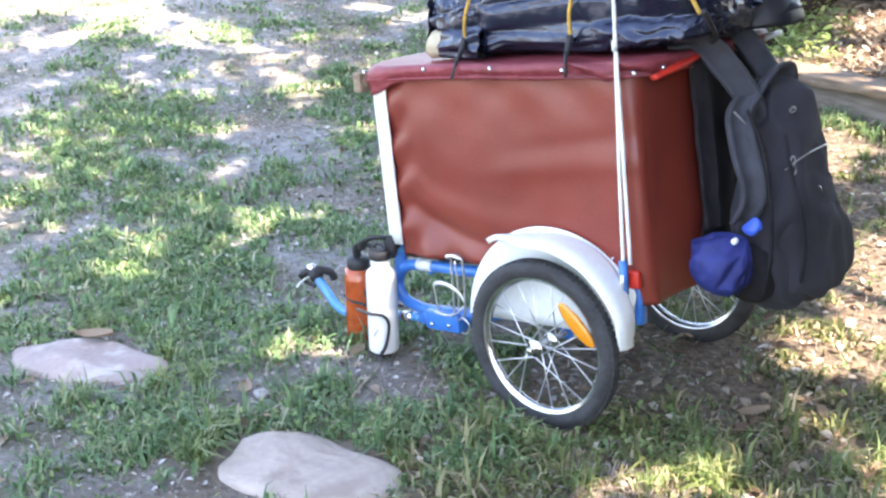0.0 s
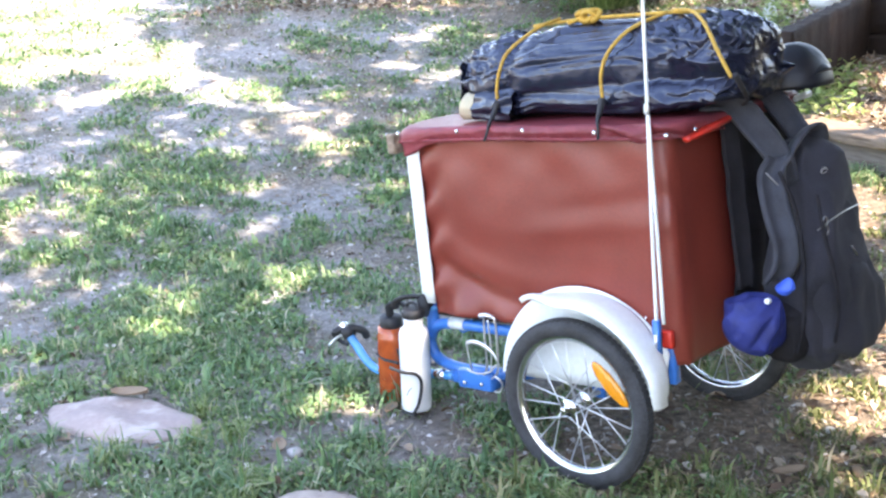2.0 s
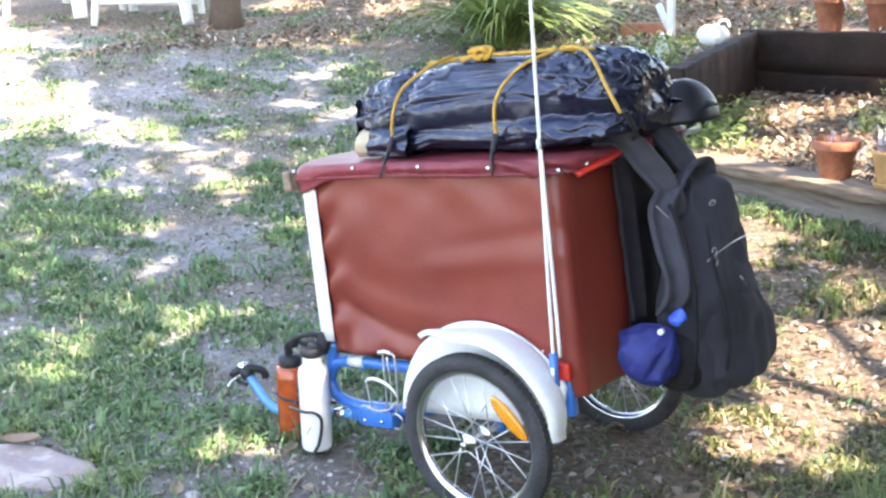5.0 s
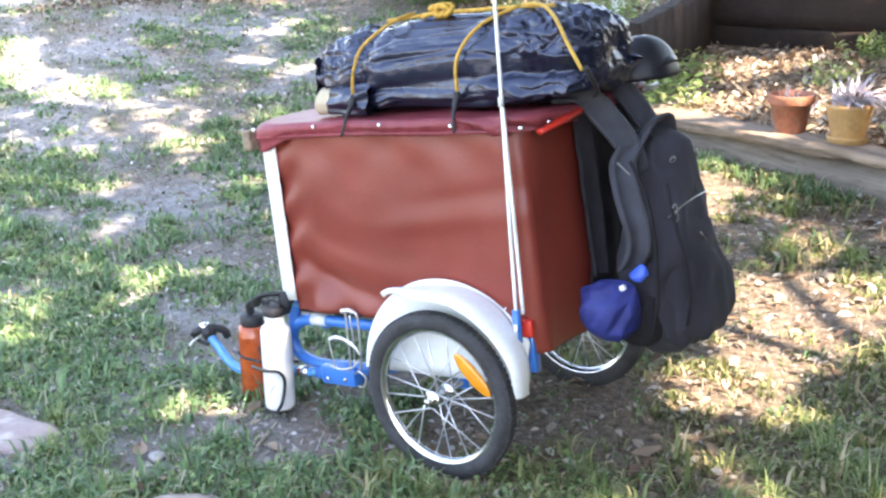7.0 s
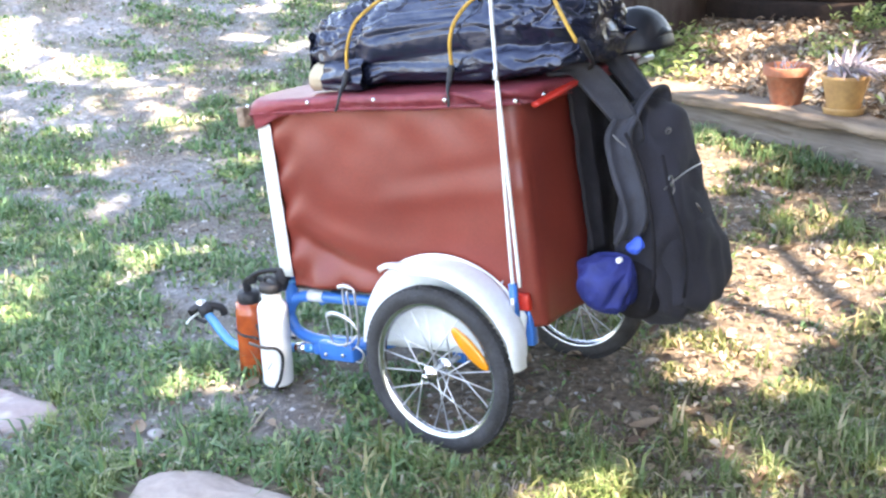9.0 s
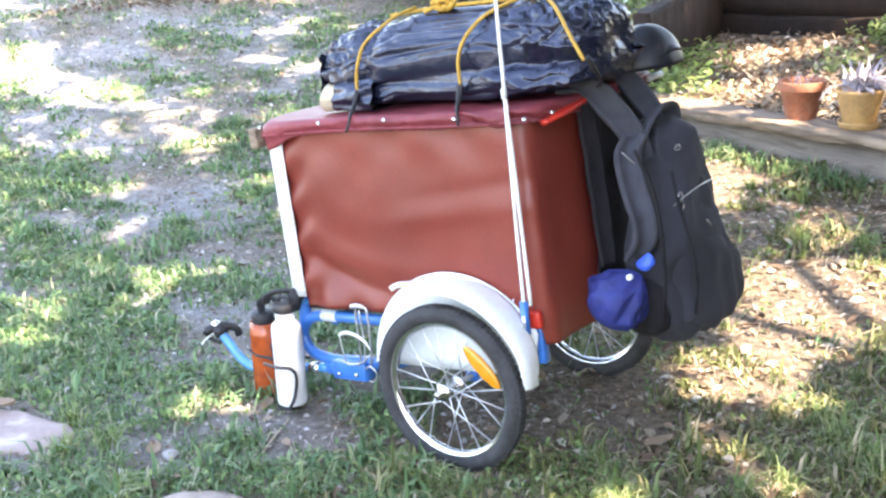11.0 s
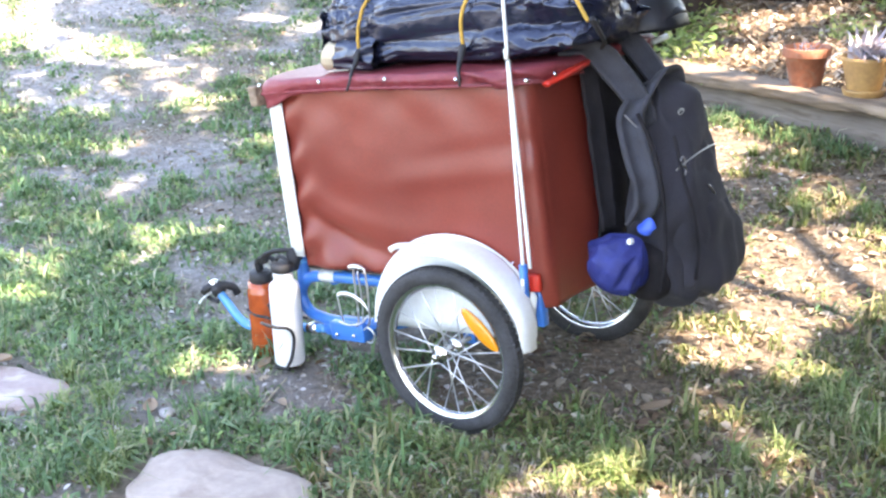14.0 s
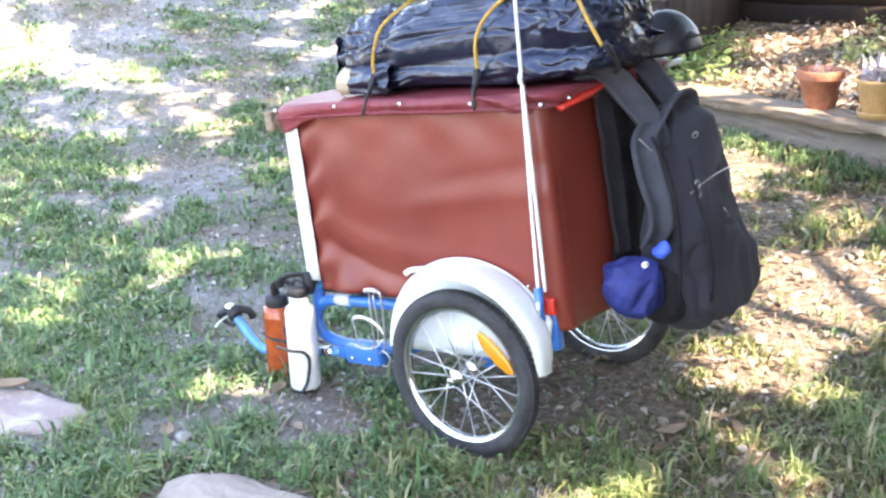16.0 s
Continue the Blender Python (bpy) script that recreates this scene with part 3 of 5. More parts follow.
# blue tubular frame
for y in (0.098, 0.535):
    tpart("frame_loop", tube([(0.235, y, 0.322), (0.10, y, 0.318), (-0.10, y, 0.314), (-0.30, y, 0.311), (-0.44, y, 0.311), (-0.500, y, 0.302), (-0.532, y, 0.272), (-0.536, y, 0.245), (-0.518, y, 0.212), (-0.470, y, 0.196), (-0.40, y, 0.192), (-0.26, y, 0.198), (-0.17, y, 0.225), (-0.10, y, 0.285), (-0.06, y, 0.312)], 0.0145, 14), BLUE, "blue painted bent frame tube")
    tpart("frame_post", tube([(-0.522, y, 0.285), (-0.514, y, 0.345), (-0.508, y, 0.385)], 0.0165, 12), BLUE)
    tpart("post_collar", tube([(-0.512, y, 0.345), (-0.510, y, 0.356)], 0.019, 12, False), BLUEMETAL)
    tpart("rear_upright", box((0.199, y - 0.036, 0.250), (0.228, y - 0.010, 0.335), 0.005), BLUE)
    tpart("axle_bracket", box((-0.018, y - 0.012, 0.18), (0.018, y - 0.004, 0.32), 0.003), BLUE)
tpart("tube_label", tube([(-0.455, 0.098, 0.3115), (-0.405, 0.098, 0.3118)], 0.0152, 14, False), WHITEP, "white sticker band")
for x, z in ((-0.42, 0.300), (0.16, 0.305)):
    tpart("cross_tube", tube([(x, 0.098, z), (x, 0.535, z)], 0.012, 10, False), BLUE)
bracket = tpart("hitch_bracket", join(box((-0.428, 0.068, 0.152), (-0.316, 0.128, 0.202), 0.006), box((-0.462, 0.082, 0.156), (-0.426, 0.114, 0.188), 0.005)), BLUE, "blue square hitch bracket")
for x, z in ((-0.402, 0.170), (-0.345, 0.172)):
    tpart("bolt", lathe([(0.0005, -0.007), (0.004, -0.0065), (0.0055, -0.004), (0.0055, 0)], (x, 0.068, z), 10, "y"), CHROME, "", bracket)
arm = tpart("tow_arm", tube([(-0.47, 0.098, 0.168), (-0.56, 0.098, 0.162), (-0.70, 0.098, 0.150), (-0.758, 0.099, 0.146), (-0.798, 0.100, 0.166), (-0.832, 0.100, 0.204), (-0.864, 0.100, 0.240)], 0.0125, 14), BLUEMETAL, "light blue bent tow arm")
tpart("arm_sleeve", tube([(-0.497, 0.098, 0.166), (-0.53, 0.098, 0.164)], 0.015, 12, False), CHROME, "", arm)
tpart("hitch_joint", join(tube([(-0.854, 0.100, 0.229), (-0.870, 0.100, 0.252)], 0.019, 14, False), tube([(-0.893, 0.075, 0.244), (-0.868, 0.100, 0.254), (-0.840, 0.135, 0.240), (-0.838, 0.145, 0.217)], 0.011, 10)), BLACKP, "black rubber hitch joint", arm)
tpart("hitch_cap", lathe([(0.014, 0), (0.015, 0.010), (0.012, 0.018), (0.004, 0.021)], (-0.874, 0.100, 0.249), 16), CHROME, "", arm)
tpart("hitch_pin", tube([(-0.915, 0.070, 0.206), (-0.900, 0.080, 0.222), (-0.870, 0.085, 0.238)], 0.0035, 6), STEEL, "", arm)
tpart("safety_strap", tube([(-0.90, 0.09, 0.244), (-0.928, 0.10, 0.232), (-0.925, 0.12, 0.204), (-0.89, 0.12, 0.197)], 0.006, 6, flat=0.4), BLACKCORD, "", arm)

# wire bottle cage on the frame, empty
cage = tpart("wire_cage", tube([(-0.334, 0.066, 0.198), (-0.312, 0.056, 0.222), (-0.304, 0.052, 0.290), (-0.300, 0.052, 0.352), (-0.290, 0.050, 0.360), (-0.270, 0.050, 0.358), (-0.262, 0.050, 0.345), (-0.266, 0.052, 0.280), (-0.276, 0.056, 0.222), (-0.296, 0.066, 0.200)], 0.0030, 7), STEEL, "bent steel wire bottle cage")
tpart("cage_tip", tube([(-0.312, 0.052, 0.357), (-0.288, 0.049, 0.362), (-0.272, 0.050, 0.358)], 0.0062, 8), STEEL, "", cage)
tpart("cage_blade", ribbon_strip([(-0.372, 0.054, 0.280), (-0.345, 0.048, 0.288), (-0.312, 0.046, 0.284), (-0.284, 0.048, 0.268), (-0.272, 0.052, 0.246)], 0.011), STEEL, "pale curved steel clip", cage)
for pts in ([(-0.372, 0.056, 0.280), (-0.370, 0.058, 0.235), (-0.368, 0.062, 0.204)], [(-0.286, 0.050, 0.350), (-0.288, 0.052, 0.270), (-0.300, 0.056, 0.214)], [(-0.384, 0.062, 0.206), (-0.340, 0.052, 0.205), (-0.300, 0.050, 0.215), (-0.276, 0.052, 0.236)], [(-0.300, 0.056, 0.196), (-0.278, 0.048, 0.206), (-0.262, 0.050, 0.190), (-0.276, 0.054, 0.166), (-0.298, 0.060, 0.162)]):
    tpart("wire", tube(pts, 0.0024, 6), STEEL, "", cage)

# flag pole with its cord, held in a clamp at the rear corner
pole = tpart("flag_pole", tube([(0.213, 0.030, 0.375), (0.222, 0.031, 0.60), (0.234, 0.033, 0.85), (0.243, 0.035, 1.07), (0.262, 0.038, 1.45), (0.285, 0.040, 1.85)], 0.0040, 10), WHITEP, "thin white fibreglass flag pole")
tpart("pole_sleeve", tube([(0.2355, 0.0265, 0.845), (0.2365, 0.0265, 0.865)], 0.0052, 8, False), WHITEP, "", pole)
tpart("second_rod", tube([(0.232, 0.030, 0.398), (0.234, 0.031, 0.60), (0.2365, 0.0300, 0.842)], 0.0042, 8), WHITEP, "", pole)
tpart("pole_clamp", tube([(0.2125, 0.030, 0.33), (0.214, 0.030, 0.405)], 0.0095, 10, False), BLUE, "", pole)
tpart("clamp_tip", tube([(0.2120, 0.026, 0.345), (0.2130, 0.026, 0.375)], 0.0068, 8, False), STEEL, "", pole)
tpart("rear_light", box((0.206, 0.044, 0.338), (0.240, 0.060, 0.378), 0.006, 3), REDREF, "small red rear reflector")


# ---- what the trailer carries ----
def cargo(name, base, label, category, group=""):
    root, b = on_trailer(name, base, label, category, group)

    def add(pname, shape, material, plabel="", parent=None):
        return obj(pname, shape[0], shape[1], material, parent or root, plabel, True, b)

    return add


def bundle_point(u, v):
    """A long soft parcel in film: round ends, a deep fold above the lower third, drawn-in wrinkles."""
    a = 2 * math.pi * u
    k = 2.0 / 2.55
    b = math.pi * (v - 0.5)
    cb, sb = math.cos(b), math.sin(b)
    sx = math.copysign(abs(sb) ** 0.30, sb)
    ring = max(cb, 0.0) ** 0.30
    if math.sin(a) < 0:
        k = 2.0 / 5.5
    cy, cz = math.copysign(abs(math.cos(a)) ** k, math.cos(a)), math.copysign(abs(math.sin(a)) ** k, math.sin(a))
    hx, hy, hz = 0.374, 0.205, 0.102
    x = 0.006 + hx * sx
    y = 0.292 + hy * ring * cy * (1 - (0.50 if cy > 0 else 0.12) * smooth(0.45, 1.0, sx))
    z = 0.926 + hz * ring * cz
    if cz > 0:
        z += 0.012 * math.sin(3 * sx + 0.6) * ring
    g = math.exp(-((z - 0.884 - 0.010 * math.sin(9 * x)) / 0.012) ** 2)
    sink = 0.020 * g
    # pulls under the two cords
    for cx in (-0.195, 0.098):
        sink += 0.012 * math.exp(-((x - cx + 0.05 * (z - 0.92)) / 0.020) ** 2) * (1 if cz > -0.6 else 0)
    near_end = float(smooth(-0.16, -0.33, x))
    k1 = max(0.0, ridged(x * 0.35 + 0.55 * z, y * 0.8, z * 1.3, 13)) ** 3
    k2 = max(0.0, ridged(x * 0.55 - 0.6 * z + 3, y + 4, z * 1.2, 27)) ** 3
    k3 = max(0.0, ridged(x * 0.7 + 0.8 * z + 7, y, z * 1.1, 52)) ** 3
    w = 0.014 * wob(x, y, z, 5) + 0.011 * k1 - 0.010 * k2 + 0.004 * k3 + 0.0015 * wob(x, y, z, 90)
    # gathers that fan out from the tied end
    w += 0.012 * near_end * (max(0.0, ridged(x * 0.15 + 5, y * 0.9, z * 1.1, 30)) ** 2 - 0.4)
    n = Vector((0.25 * sx * (1 - ring), cy * ring, cz * ring))
    if n.length > 1e-5:
        n.normalize()
    d = (w - sink) * (0.06 + 0.94 * min(1.0, ring * 1.15) ** 2) - 0.010
    return x + n.x * d, y + n.y * d, max(z + n.z * d, 0.8275)


bag = cargo("black_bag_bundle", (0.0, 0.29, 0.826), "long bundle wrapped in shiny wrinkled black plastic on the lid", "bundle")
wrapb = bag("wrapping", sheet(bundle_point, 190, 230, 0, True), BLACKBAG)


def flap_end(u, v):
    x = -0.350 - 0.016 * v + 0.008 * wob(u * 3, v * 3, 1, 2) + 0.05 * abs(u - 0.4) ** 2
    y = 0.120 + 0.13 * u
    z = 0.960 - 0.105 * v - 0.02 * u + 0.006 * math.sin(14 * u + 5 * v)
    return x, y, z


bag("loose_end", sheet(flap_end, 30, 30, 0.002), BLACKBAG, "gathered loose end of the film")


def roll_point(x0, x1, r0, r1, rough, open_from=0.0, open_to=1.0):
    """A soft roll that lies along the lid, from x0 to x1; an arc of it where it is open."""

    def fn(u, v):
        a = 2 * math.pi * (open_from + (open_to - open_from) * u)
        x = x0 + (x1 - x0) * v
        r = r0 + (r1 - r0) * v + rough * (ridged(x * 0.5, math.cos(a) * 0.06, math.sin(a) * 0.06, 26) - 0.5)
        return x + 0.010 * math.sin(a), 0.128 + r * math.cos(a), max(0.860 + 0.92 * r * math.sin(a), 0.8272 + 0.0005 * v)

    return fn


def roll_face(u, v):
    a = 2 * math.pi * u
    r = 0.036 * v
    return -0.336 - 0.006 * (1 - v * v) + 0.004 * math.sin(26 * v) + 0.010 * math.sin(a) * v, 0.128 + r * math.cos(a), 0.860 + 0.90 * r * math.sin(a)


foam = bag("foam_roll", sheet(roll_point(-0.337, -0.20, 0.036, 0.036, 0.004), 40, 16, 0, True), CREAM, "pale rolled mat under the film")
bag("roll_end", sheet(roll_face, 36, 16, 0, True), CREAM, "", foam)
bag("roll_wrap", sheet(roll_point(-0.296, -0.17, 0.0405, 0.050, 0.010, -0.30, 0.66), 60, 40, 0.0015), BLACKBAG, "film drawn over the rolled mat")


def tail_point(u, v):
    a = 2 * math.pi * u
    x = 0.30 + 0.078 * v
    r = 0.055 * (1 - 0.45 * v) * (math.sin(math.pi * (0.10 + 0.88 * v)) ** 0.5)
    w = 0.35 * ridged(x, math.cos(a), math.sin(a), 2.2) + 0.25 * wob(x * 9, math.cos(a), math.sin(a), 1.7)
    r *= 0.8 + w
    return x + 0.02 * math.cos(a), 0.24 + 0.10 * v + 1.7 * r * math.cos(a), 0.875 + 0.02 * v + 0.65 * r * math.sin(a)


bag("gathered_tail", sheet(tail_point, 60, 44, 0, True), BLACKBAG, "crumpled tail of the film")


# yellow rope and black hook cords
rope = cargo("bungee_rope", (-0.2, 0.09, 0.93), "yellow rope with black hooked ends tied over the bundle", "rope")
rope("rope", tube([(-0.210, 0.086, 0.868), (-0.202, 0.080, 0.905), (-0.190, 0.080, 0.940), (-0.170, 0.086, 0.978), (-0.140, 0.110, 1.008), (-0.118, 0.160, 1.032), (-0.110, 0.220, 1.042)], 0.0041, 8), ROPE, "yellow braided rope")
rope("rope", tube([(0.086, 0.086, 0.864), (0.090, 0.081, 0.900), (0.094, 0.081, 0.930), (0.104, 0.090, 0.962), (0.128, 0.108, 0.995), (0.152, 0.145, 1.018), (0.188, 0.205, 1.036)], 0.0041, 8), ROPE)
rope("rope", tube([(-0.190, 0.222, 1.030), (-0.090, 0.221, 1.035), (-0.026, 0.220, 1.037), (0.075, 0.220, 1.036), (0.194, 0.220, 1.034), (0.273, 0.219, 1.030)], 0.0042, 8), ROPE)
rope("rope", tube([(0.190, 0.222, 1.038), (0.250, 0.200, 1.034), (0.315, 0.140, 1.010), (0.368, 0.092, 0.960), (0.404, 0.078, 0.905)], 0.0041, 8), ROPE)
knot = []
for k in range(3):
    knot.append(tube([(-0.026 + 0.020 * math.cos(t + k * 2.1) + 0.008 * k - 0.01, 0.220 + 0.011 * math.sin(2 * t + k), 1.042 + 0.012 * math.sin(t + k * 2.1)) for t in np.linspace(0, 2 * math.pi, 13)[:-1]], 0.0062, 8, False, closed=True))
knot.append(tube([(-0.035, 0.216, 1.042), (-0.055, 0.206, 1.036), (-0.070, 0.196, 1.030)], 0.0052, 8))
rope("knot", join(*knot), ROPE)
rope("hook_cord", tube([(-0.209, 0.085, 0.874), (-0.209, 0.066, 0.846), (-0.206, 0.044, 0.828), (-0.207, 0.032, 0.806), (-0.216, 0.031, 0.790)], lambda t: 0.0075 - 0.0045 * min(1, t * 1.6), 8), BLACKCORD, "black rubber hook end")
rope("hook_cord", tube([(0.086, 0.085, 0.870), (0.089, 0.066, 0.842), (0.098, 0.044, 0.826), (0.106, 0.032, 0.806), (0.104, 0.031, 0.792)], lambda t: 0.0085 - 0.0055 * min(1, t * 1.6), 8), BLACKCORD, "black rubber hook end")
rope("hook_cord", tube([(0.411, 0.080, 0.910), (0.408, 0.110, 0.880), (0.375, 0.185, 0.848), (0.326, 0.252, 0.828)], lambda t: 0.0065 - 0.003 * t, 8), BLACKCORD, "black rubber hook end")

# peaked black helmet at the far rear corner
helm = cargo("bike_helmet", (0.318, 0.50, 0.826), "black bicycle helmet with a peak on the lid", "helmet")


def dome(u, v):
    a = 2 * math.pi * u
    t = v * math.pi / 2
    x, y, z = 0.072 * math.cos(a) * math.sin(t), 0.088 * math.sin(a) * math.sin(t), 0.080 * math.cos(t)
    g = 1 - 0.05 * (0.5 + 0.5 * math.cos(6 * a)) * math.sin(t) ** 2
    return 0.318 + x * g, 0.500 + y * g, 0.834 + 1.10 * z * g


HELMET = mat("black_helmet_shell", (0.010, 0.011, 0.017), 0.42, vary=0.3, scale=20, bump=0.1, spec=0.4)
shell = helm("shell", sheet(dome, 48, 16, 0.010, True), HELMET)
helm("peak", sheet(lambda u, v: (0.362 + 0.036 * v * math.sin(math.pi * (0.15 + 0.7 * u)), 0.445 + 0.11 * u, 0.885 - 0.030 * v + 0.012 * math.sin(math.pi * u)), 16, 8, 0.004), HELMET, "", shell)
helm("chin_strap", tube([(0.30, 0.44, 0.845), (0.285, 0.42, 0.832), (0.275, 0.41, 0.8305), (0.28, 0.45, 0.831)], 0.006, 6, flat=0.3), BLACKCORD, "")


# backpack hung on the rear of the box
pack = cargo("backpack", (0.36, 0.29, 0.29), "full black and grey backpack hung on the trailer rear", "backpack")


def soft_block(c, h, p=3.0, wr=0.012, sw=None, seed=0):
    def fn(u, v):
        a, b = 2 * math.pi * u, math.pi * (v - 0.5)
        k = 2.0 / p
        sg = lambda q, e: math.copysign(abs(q) ** e, q)
        x, y, z = sg(math.cos(b), k) * sg(math.cos(a), k), sg(math.cos(b), k) * sg(math.sin(a), k), sg(math.sin(b), k)
        X_, Y_, Z_ = c[0] + h[0] * x, c[1] + h[1] * y, c[2] + h[2] * z
        if sw:
            X_, Y_, Z_ = sw(X_, Y_, Z_, x, y, z)
        w = wr * (wob(X_ + seed, Y_, Z_, 8) + 0.35 * wob(X_, Y_ + seed, Z_, 19) + 0.55 * ridged(X_, Y_, Z_ * 0.5 + seed, 13) - 0.2)
        n = Vector((x, y, z)).normalized()
        return X_ + n.x * w, Y_ + n.y * w, Z_ + n.z * w

    return fn


def pack_shape(X_, Y_, Z_, x, y, z):
    # narrower at the top, bellied low down
    t = (z + 1) / 2
    X_ = 0.300 + (X_ - 0.300) * (1.10 - 0.26 * t * t)
    Y_ = 0.335 + (Y_ - 0.335) * (1.10 - 0.52 * t) + 0.030 * t
    return X_, Y_, Z_


body = pack("main_bag", sheet(soft_block((0.416, 0.338, 0.492), (0.082, 0.155, 0.238), 3.0, 0.024, pack_shape), 72, 60, 0, True), NYLON)


def pocket_shape(X_, Y_, Z_, x, y, z):
    t = (z + 1) / 2
    return X_ - 0.030 * t * t, 0.340 + (Y_ - 0.340) * (1.05 - 0.30 * t) + 0.020 * t, Z_


front = pack("front_pocket", sheet(soft_block((0.468, 0.345, 0.440), (0.048, 0.125, 0.170), 2.8, 0.020, pocket_shape, 3), 56, 44, 0, True), NYLON, "dark grey front pocket")
pack("lower_pocket", sheet(soft_block((0.486, 0.372, 0.375), (0.046, 0.118, 0.108), 2.6, 0.018, None, 5), 48, 36, 0, True), NYLON, "", front)
pack("side_pocket", sheet(soft_block((0.395, 0.228, 0.350), (0.070, 0.040, 0.070), 2.6, 0.014, None, 8), 44, 32, 0, True), MESHCLOTH, "black mesh side pocket")


def back_cloth(u, v):
    y, z = 0.250 + 0.295 * u, 0.80 - (0.40 + 0.04 * math.sin(5 * u)) * v
    return 0.272 + 0.008 * math.sin(16 * u + 3 * v) + 0.020 * v * (1 - v) + 0.006 * wob(y, z, 2, 12), y, z


pack("back_panel", sheet(back_cloth, 30, 26, 0.006), MESHCLOTH, "black padded back panel against the box")
# shoulder straps and grab loop over the lid's edge
def ribbon(pts, across, width, thick, crown=0.0):
    """A padded band of even width along a curve; across may turn from its first to its last direction."""
    line = [Vector(p) for p in spline(pts, 10)]
    a0, a1 = (Vector(q).normalized() for q in across)

    def fn(u, v):
        k = u * (len(line) - 1)
        i = min(int(k), len(line) - 2)
        p = line[i].lerp(line[i + 1], k - i)
        d = (line[i + 1] - line[i]).normalized()
        a = a0.lerp(a1, u).normalized()
        n = d.cross(a).normalized()
        o = v * 2 - 1
        w = width * (0.82 + 0.18 * math.sin(math.pi * min(1.0, 0.15 + u)))
        return tuple(p + a * (0.5 * w * o) - n * (crown * (1 - o * o) + 0.006 * wob(p.x + 0.2 * o * w, p.y, p.z, 22)))

    return sheet(fn, 36, 9, thick)


STRAPFACE = ((0.70, 0.55, 0.25), (0.62, 0.45, 0.55))
pack("shoulder_strap", ribbon([(0.262, 0.225, 0.838), (0.300, 0.235, 0.836), (0.328, 0.245, 0.815), (0.352, 0.252, 0.782), (0.378, 0.258, 0.745), (0.402, 0.265, 0.700), (0.412, 0.270, 0.650)], STRAPFACE, 0.052, 0.010, 0.009), GREYNYLON, "padded black shoulder strap")
pack("shoulder_strap", ribbon([(0.268, 0.385, 0.838), (0.302, 0.395, 0.834), (0.330, 0.400, 0.806), (0.356, 0.398, 0.772), (0.388, 0.385, 0.735), (0.410, 0.370, 0.690)], STRAPFACE, 0.044, 0.010, 0.009), GREYNYLON, "padded black shoulder strap")
pack("side_strap", ribbon([(0.300, 0.238, 0.800), (0.306, 0.240, 0.72), (0.312, 0.236, 0.62), (0.320, 0.226, 0.52), (0.334, 0.205, 0.440)], ((0.2, 1, 0), (0.3, 1, 0)), 0.050, 0.008, 0.004), MESHCLOTH, "limp black side strap against the box")
pack("shoulder_strap", ribbon([(0.412, 0.240, 0.725), (0.404, 0.212, 0.690), (0.416, 0.196, 0.640), (0.432, 0.186, 0.590), (0.446, 0.180, 0.545), (0.444, 0.176, 0.505), (0.428, 0.176, 0.474), (0.410, 0.186, 0.455)], ((0.80, 0.58, 0.15), (0.80, 0.58, -0.1)), 0.042, 0.012, 0.015), GREYNYLON, "charcoal padded shoulder strap curling to the pouch")
pack("seam", tube([(0.425, 0.205, 0.695), (0.458, 0.200, 0.620), (0.474, 0.190, 0.540), (0.478, 0.184, 0.460), (0.470, 0.184, 0.380), (0.450, 0.190, 0.310)], 0.0042, 8), MESHCLOTH, "dark piped seam between side and front")
pack("seam", tube([(0.488, 0.240, 0.640), (0.512, 0.215, 0.560), (0.526, 0.222, 0.480), (0.524, 0.235, 0.400), (0.505, 0.250, 0.325)], 0.0040, 8), MESHCLOTH)
pack("grab_loop", tube([(0.385, 0.270, 0.660), (0.405, 0.295, 0.720), (0.415, 0.340, 0.755), (0.418, 0.395, 0.755), (0.410, 0.420, 0.712)], 0.020, 10, flat=0.35), GREYNYLON, "")
pack("strap_webbing", tube([(0.398, 0.200, 0.692), (0.410, 0.214, 0.670), (0.424, 0.232, 0.644)], 0.0052, 6, flat=0.35), mat("grey_webbing", (0.26, 0.26, 0.27), 0.7, bump=0.3, fine=300), "light grey webbing")
ZIP = mat("zip_metal", (0.42, 0.41, 0.39), 0.35, 1.0, vary=0.3, scale=60, bump=0.1)
zp = pack("zip", tube([(0.503, 0.205, 0.575), (0.506, 0.240, 0.583), (0.506, 0.32, 0.590), (0.500, 0.405, 0.588)], 0.0017, 6), ZIP, "metal zip line")
pack("zip_puller", join(tube([(0.508 + 0.002 * math.cos(t), 0.228 + 0.0062 * math.cos(t), 0.588 + 0.010 * math.sin(t)) for t in np.linspace(0, 2 * math.pi, 13)[:-1]], 0.0020, 6, False, closed=True), tube([(0.509 + 0.002 * math.cos(t), 0.228 + 0.006 * math.cos(t), 0.570 + 0.010 * math.sin(t)) for t in np.linspace(0, 2 * math.pi, 13)[:-1]], 0.0020, 6, False, closed=True)), ZIP, "", zp)
pack("emblem", join(tube([(0.470, 0.312 + 0.014 * math.cos(t), 0.678 + 0.006 * math.sin(t)) for t in np.linspace(0, 2 * math.pi, 13)[:-1]], 0.0013, 5, False, closed=True), tube([(0.470, 0.298, 0.676), (0.471, 0.312, 0.681), (0.470, 0.327, 0.677)], 0.0012, 5)), ZIP, "small pale oval emblem")
pack("pull_tab", tube([(0.516, 0.325, 0.515), (0.520, 0.340, 0.492)], 0.0036, 6, False, flat=0.5), ZIP, "")
pack("piping", tube([(0.462, 0.300, 0.300), (0.495, 0.330, 0.315), (0.512, 0.345, 0.345), (0.515, 0.345, 0.375)], 0.0016, 6), ZIP, "")
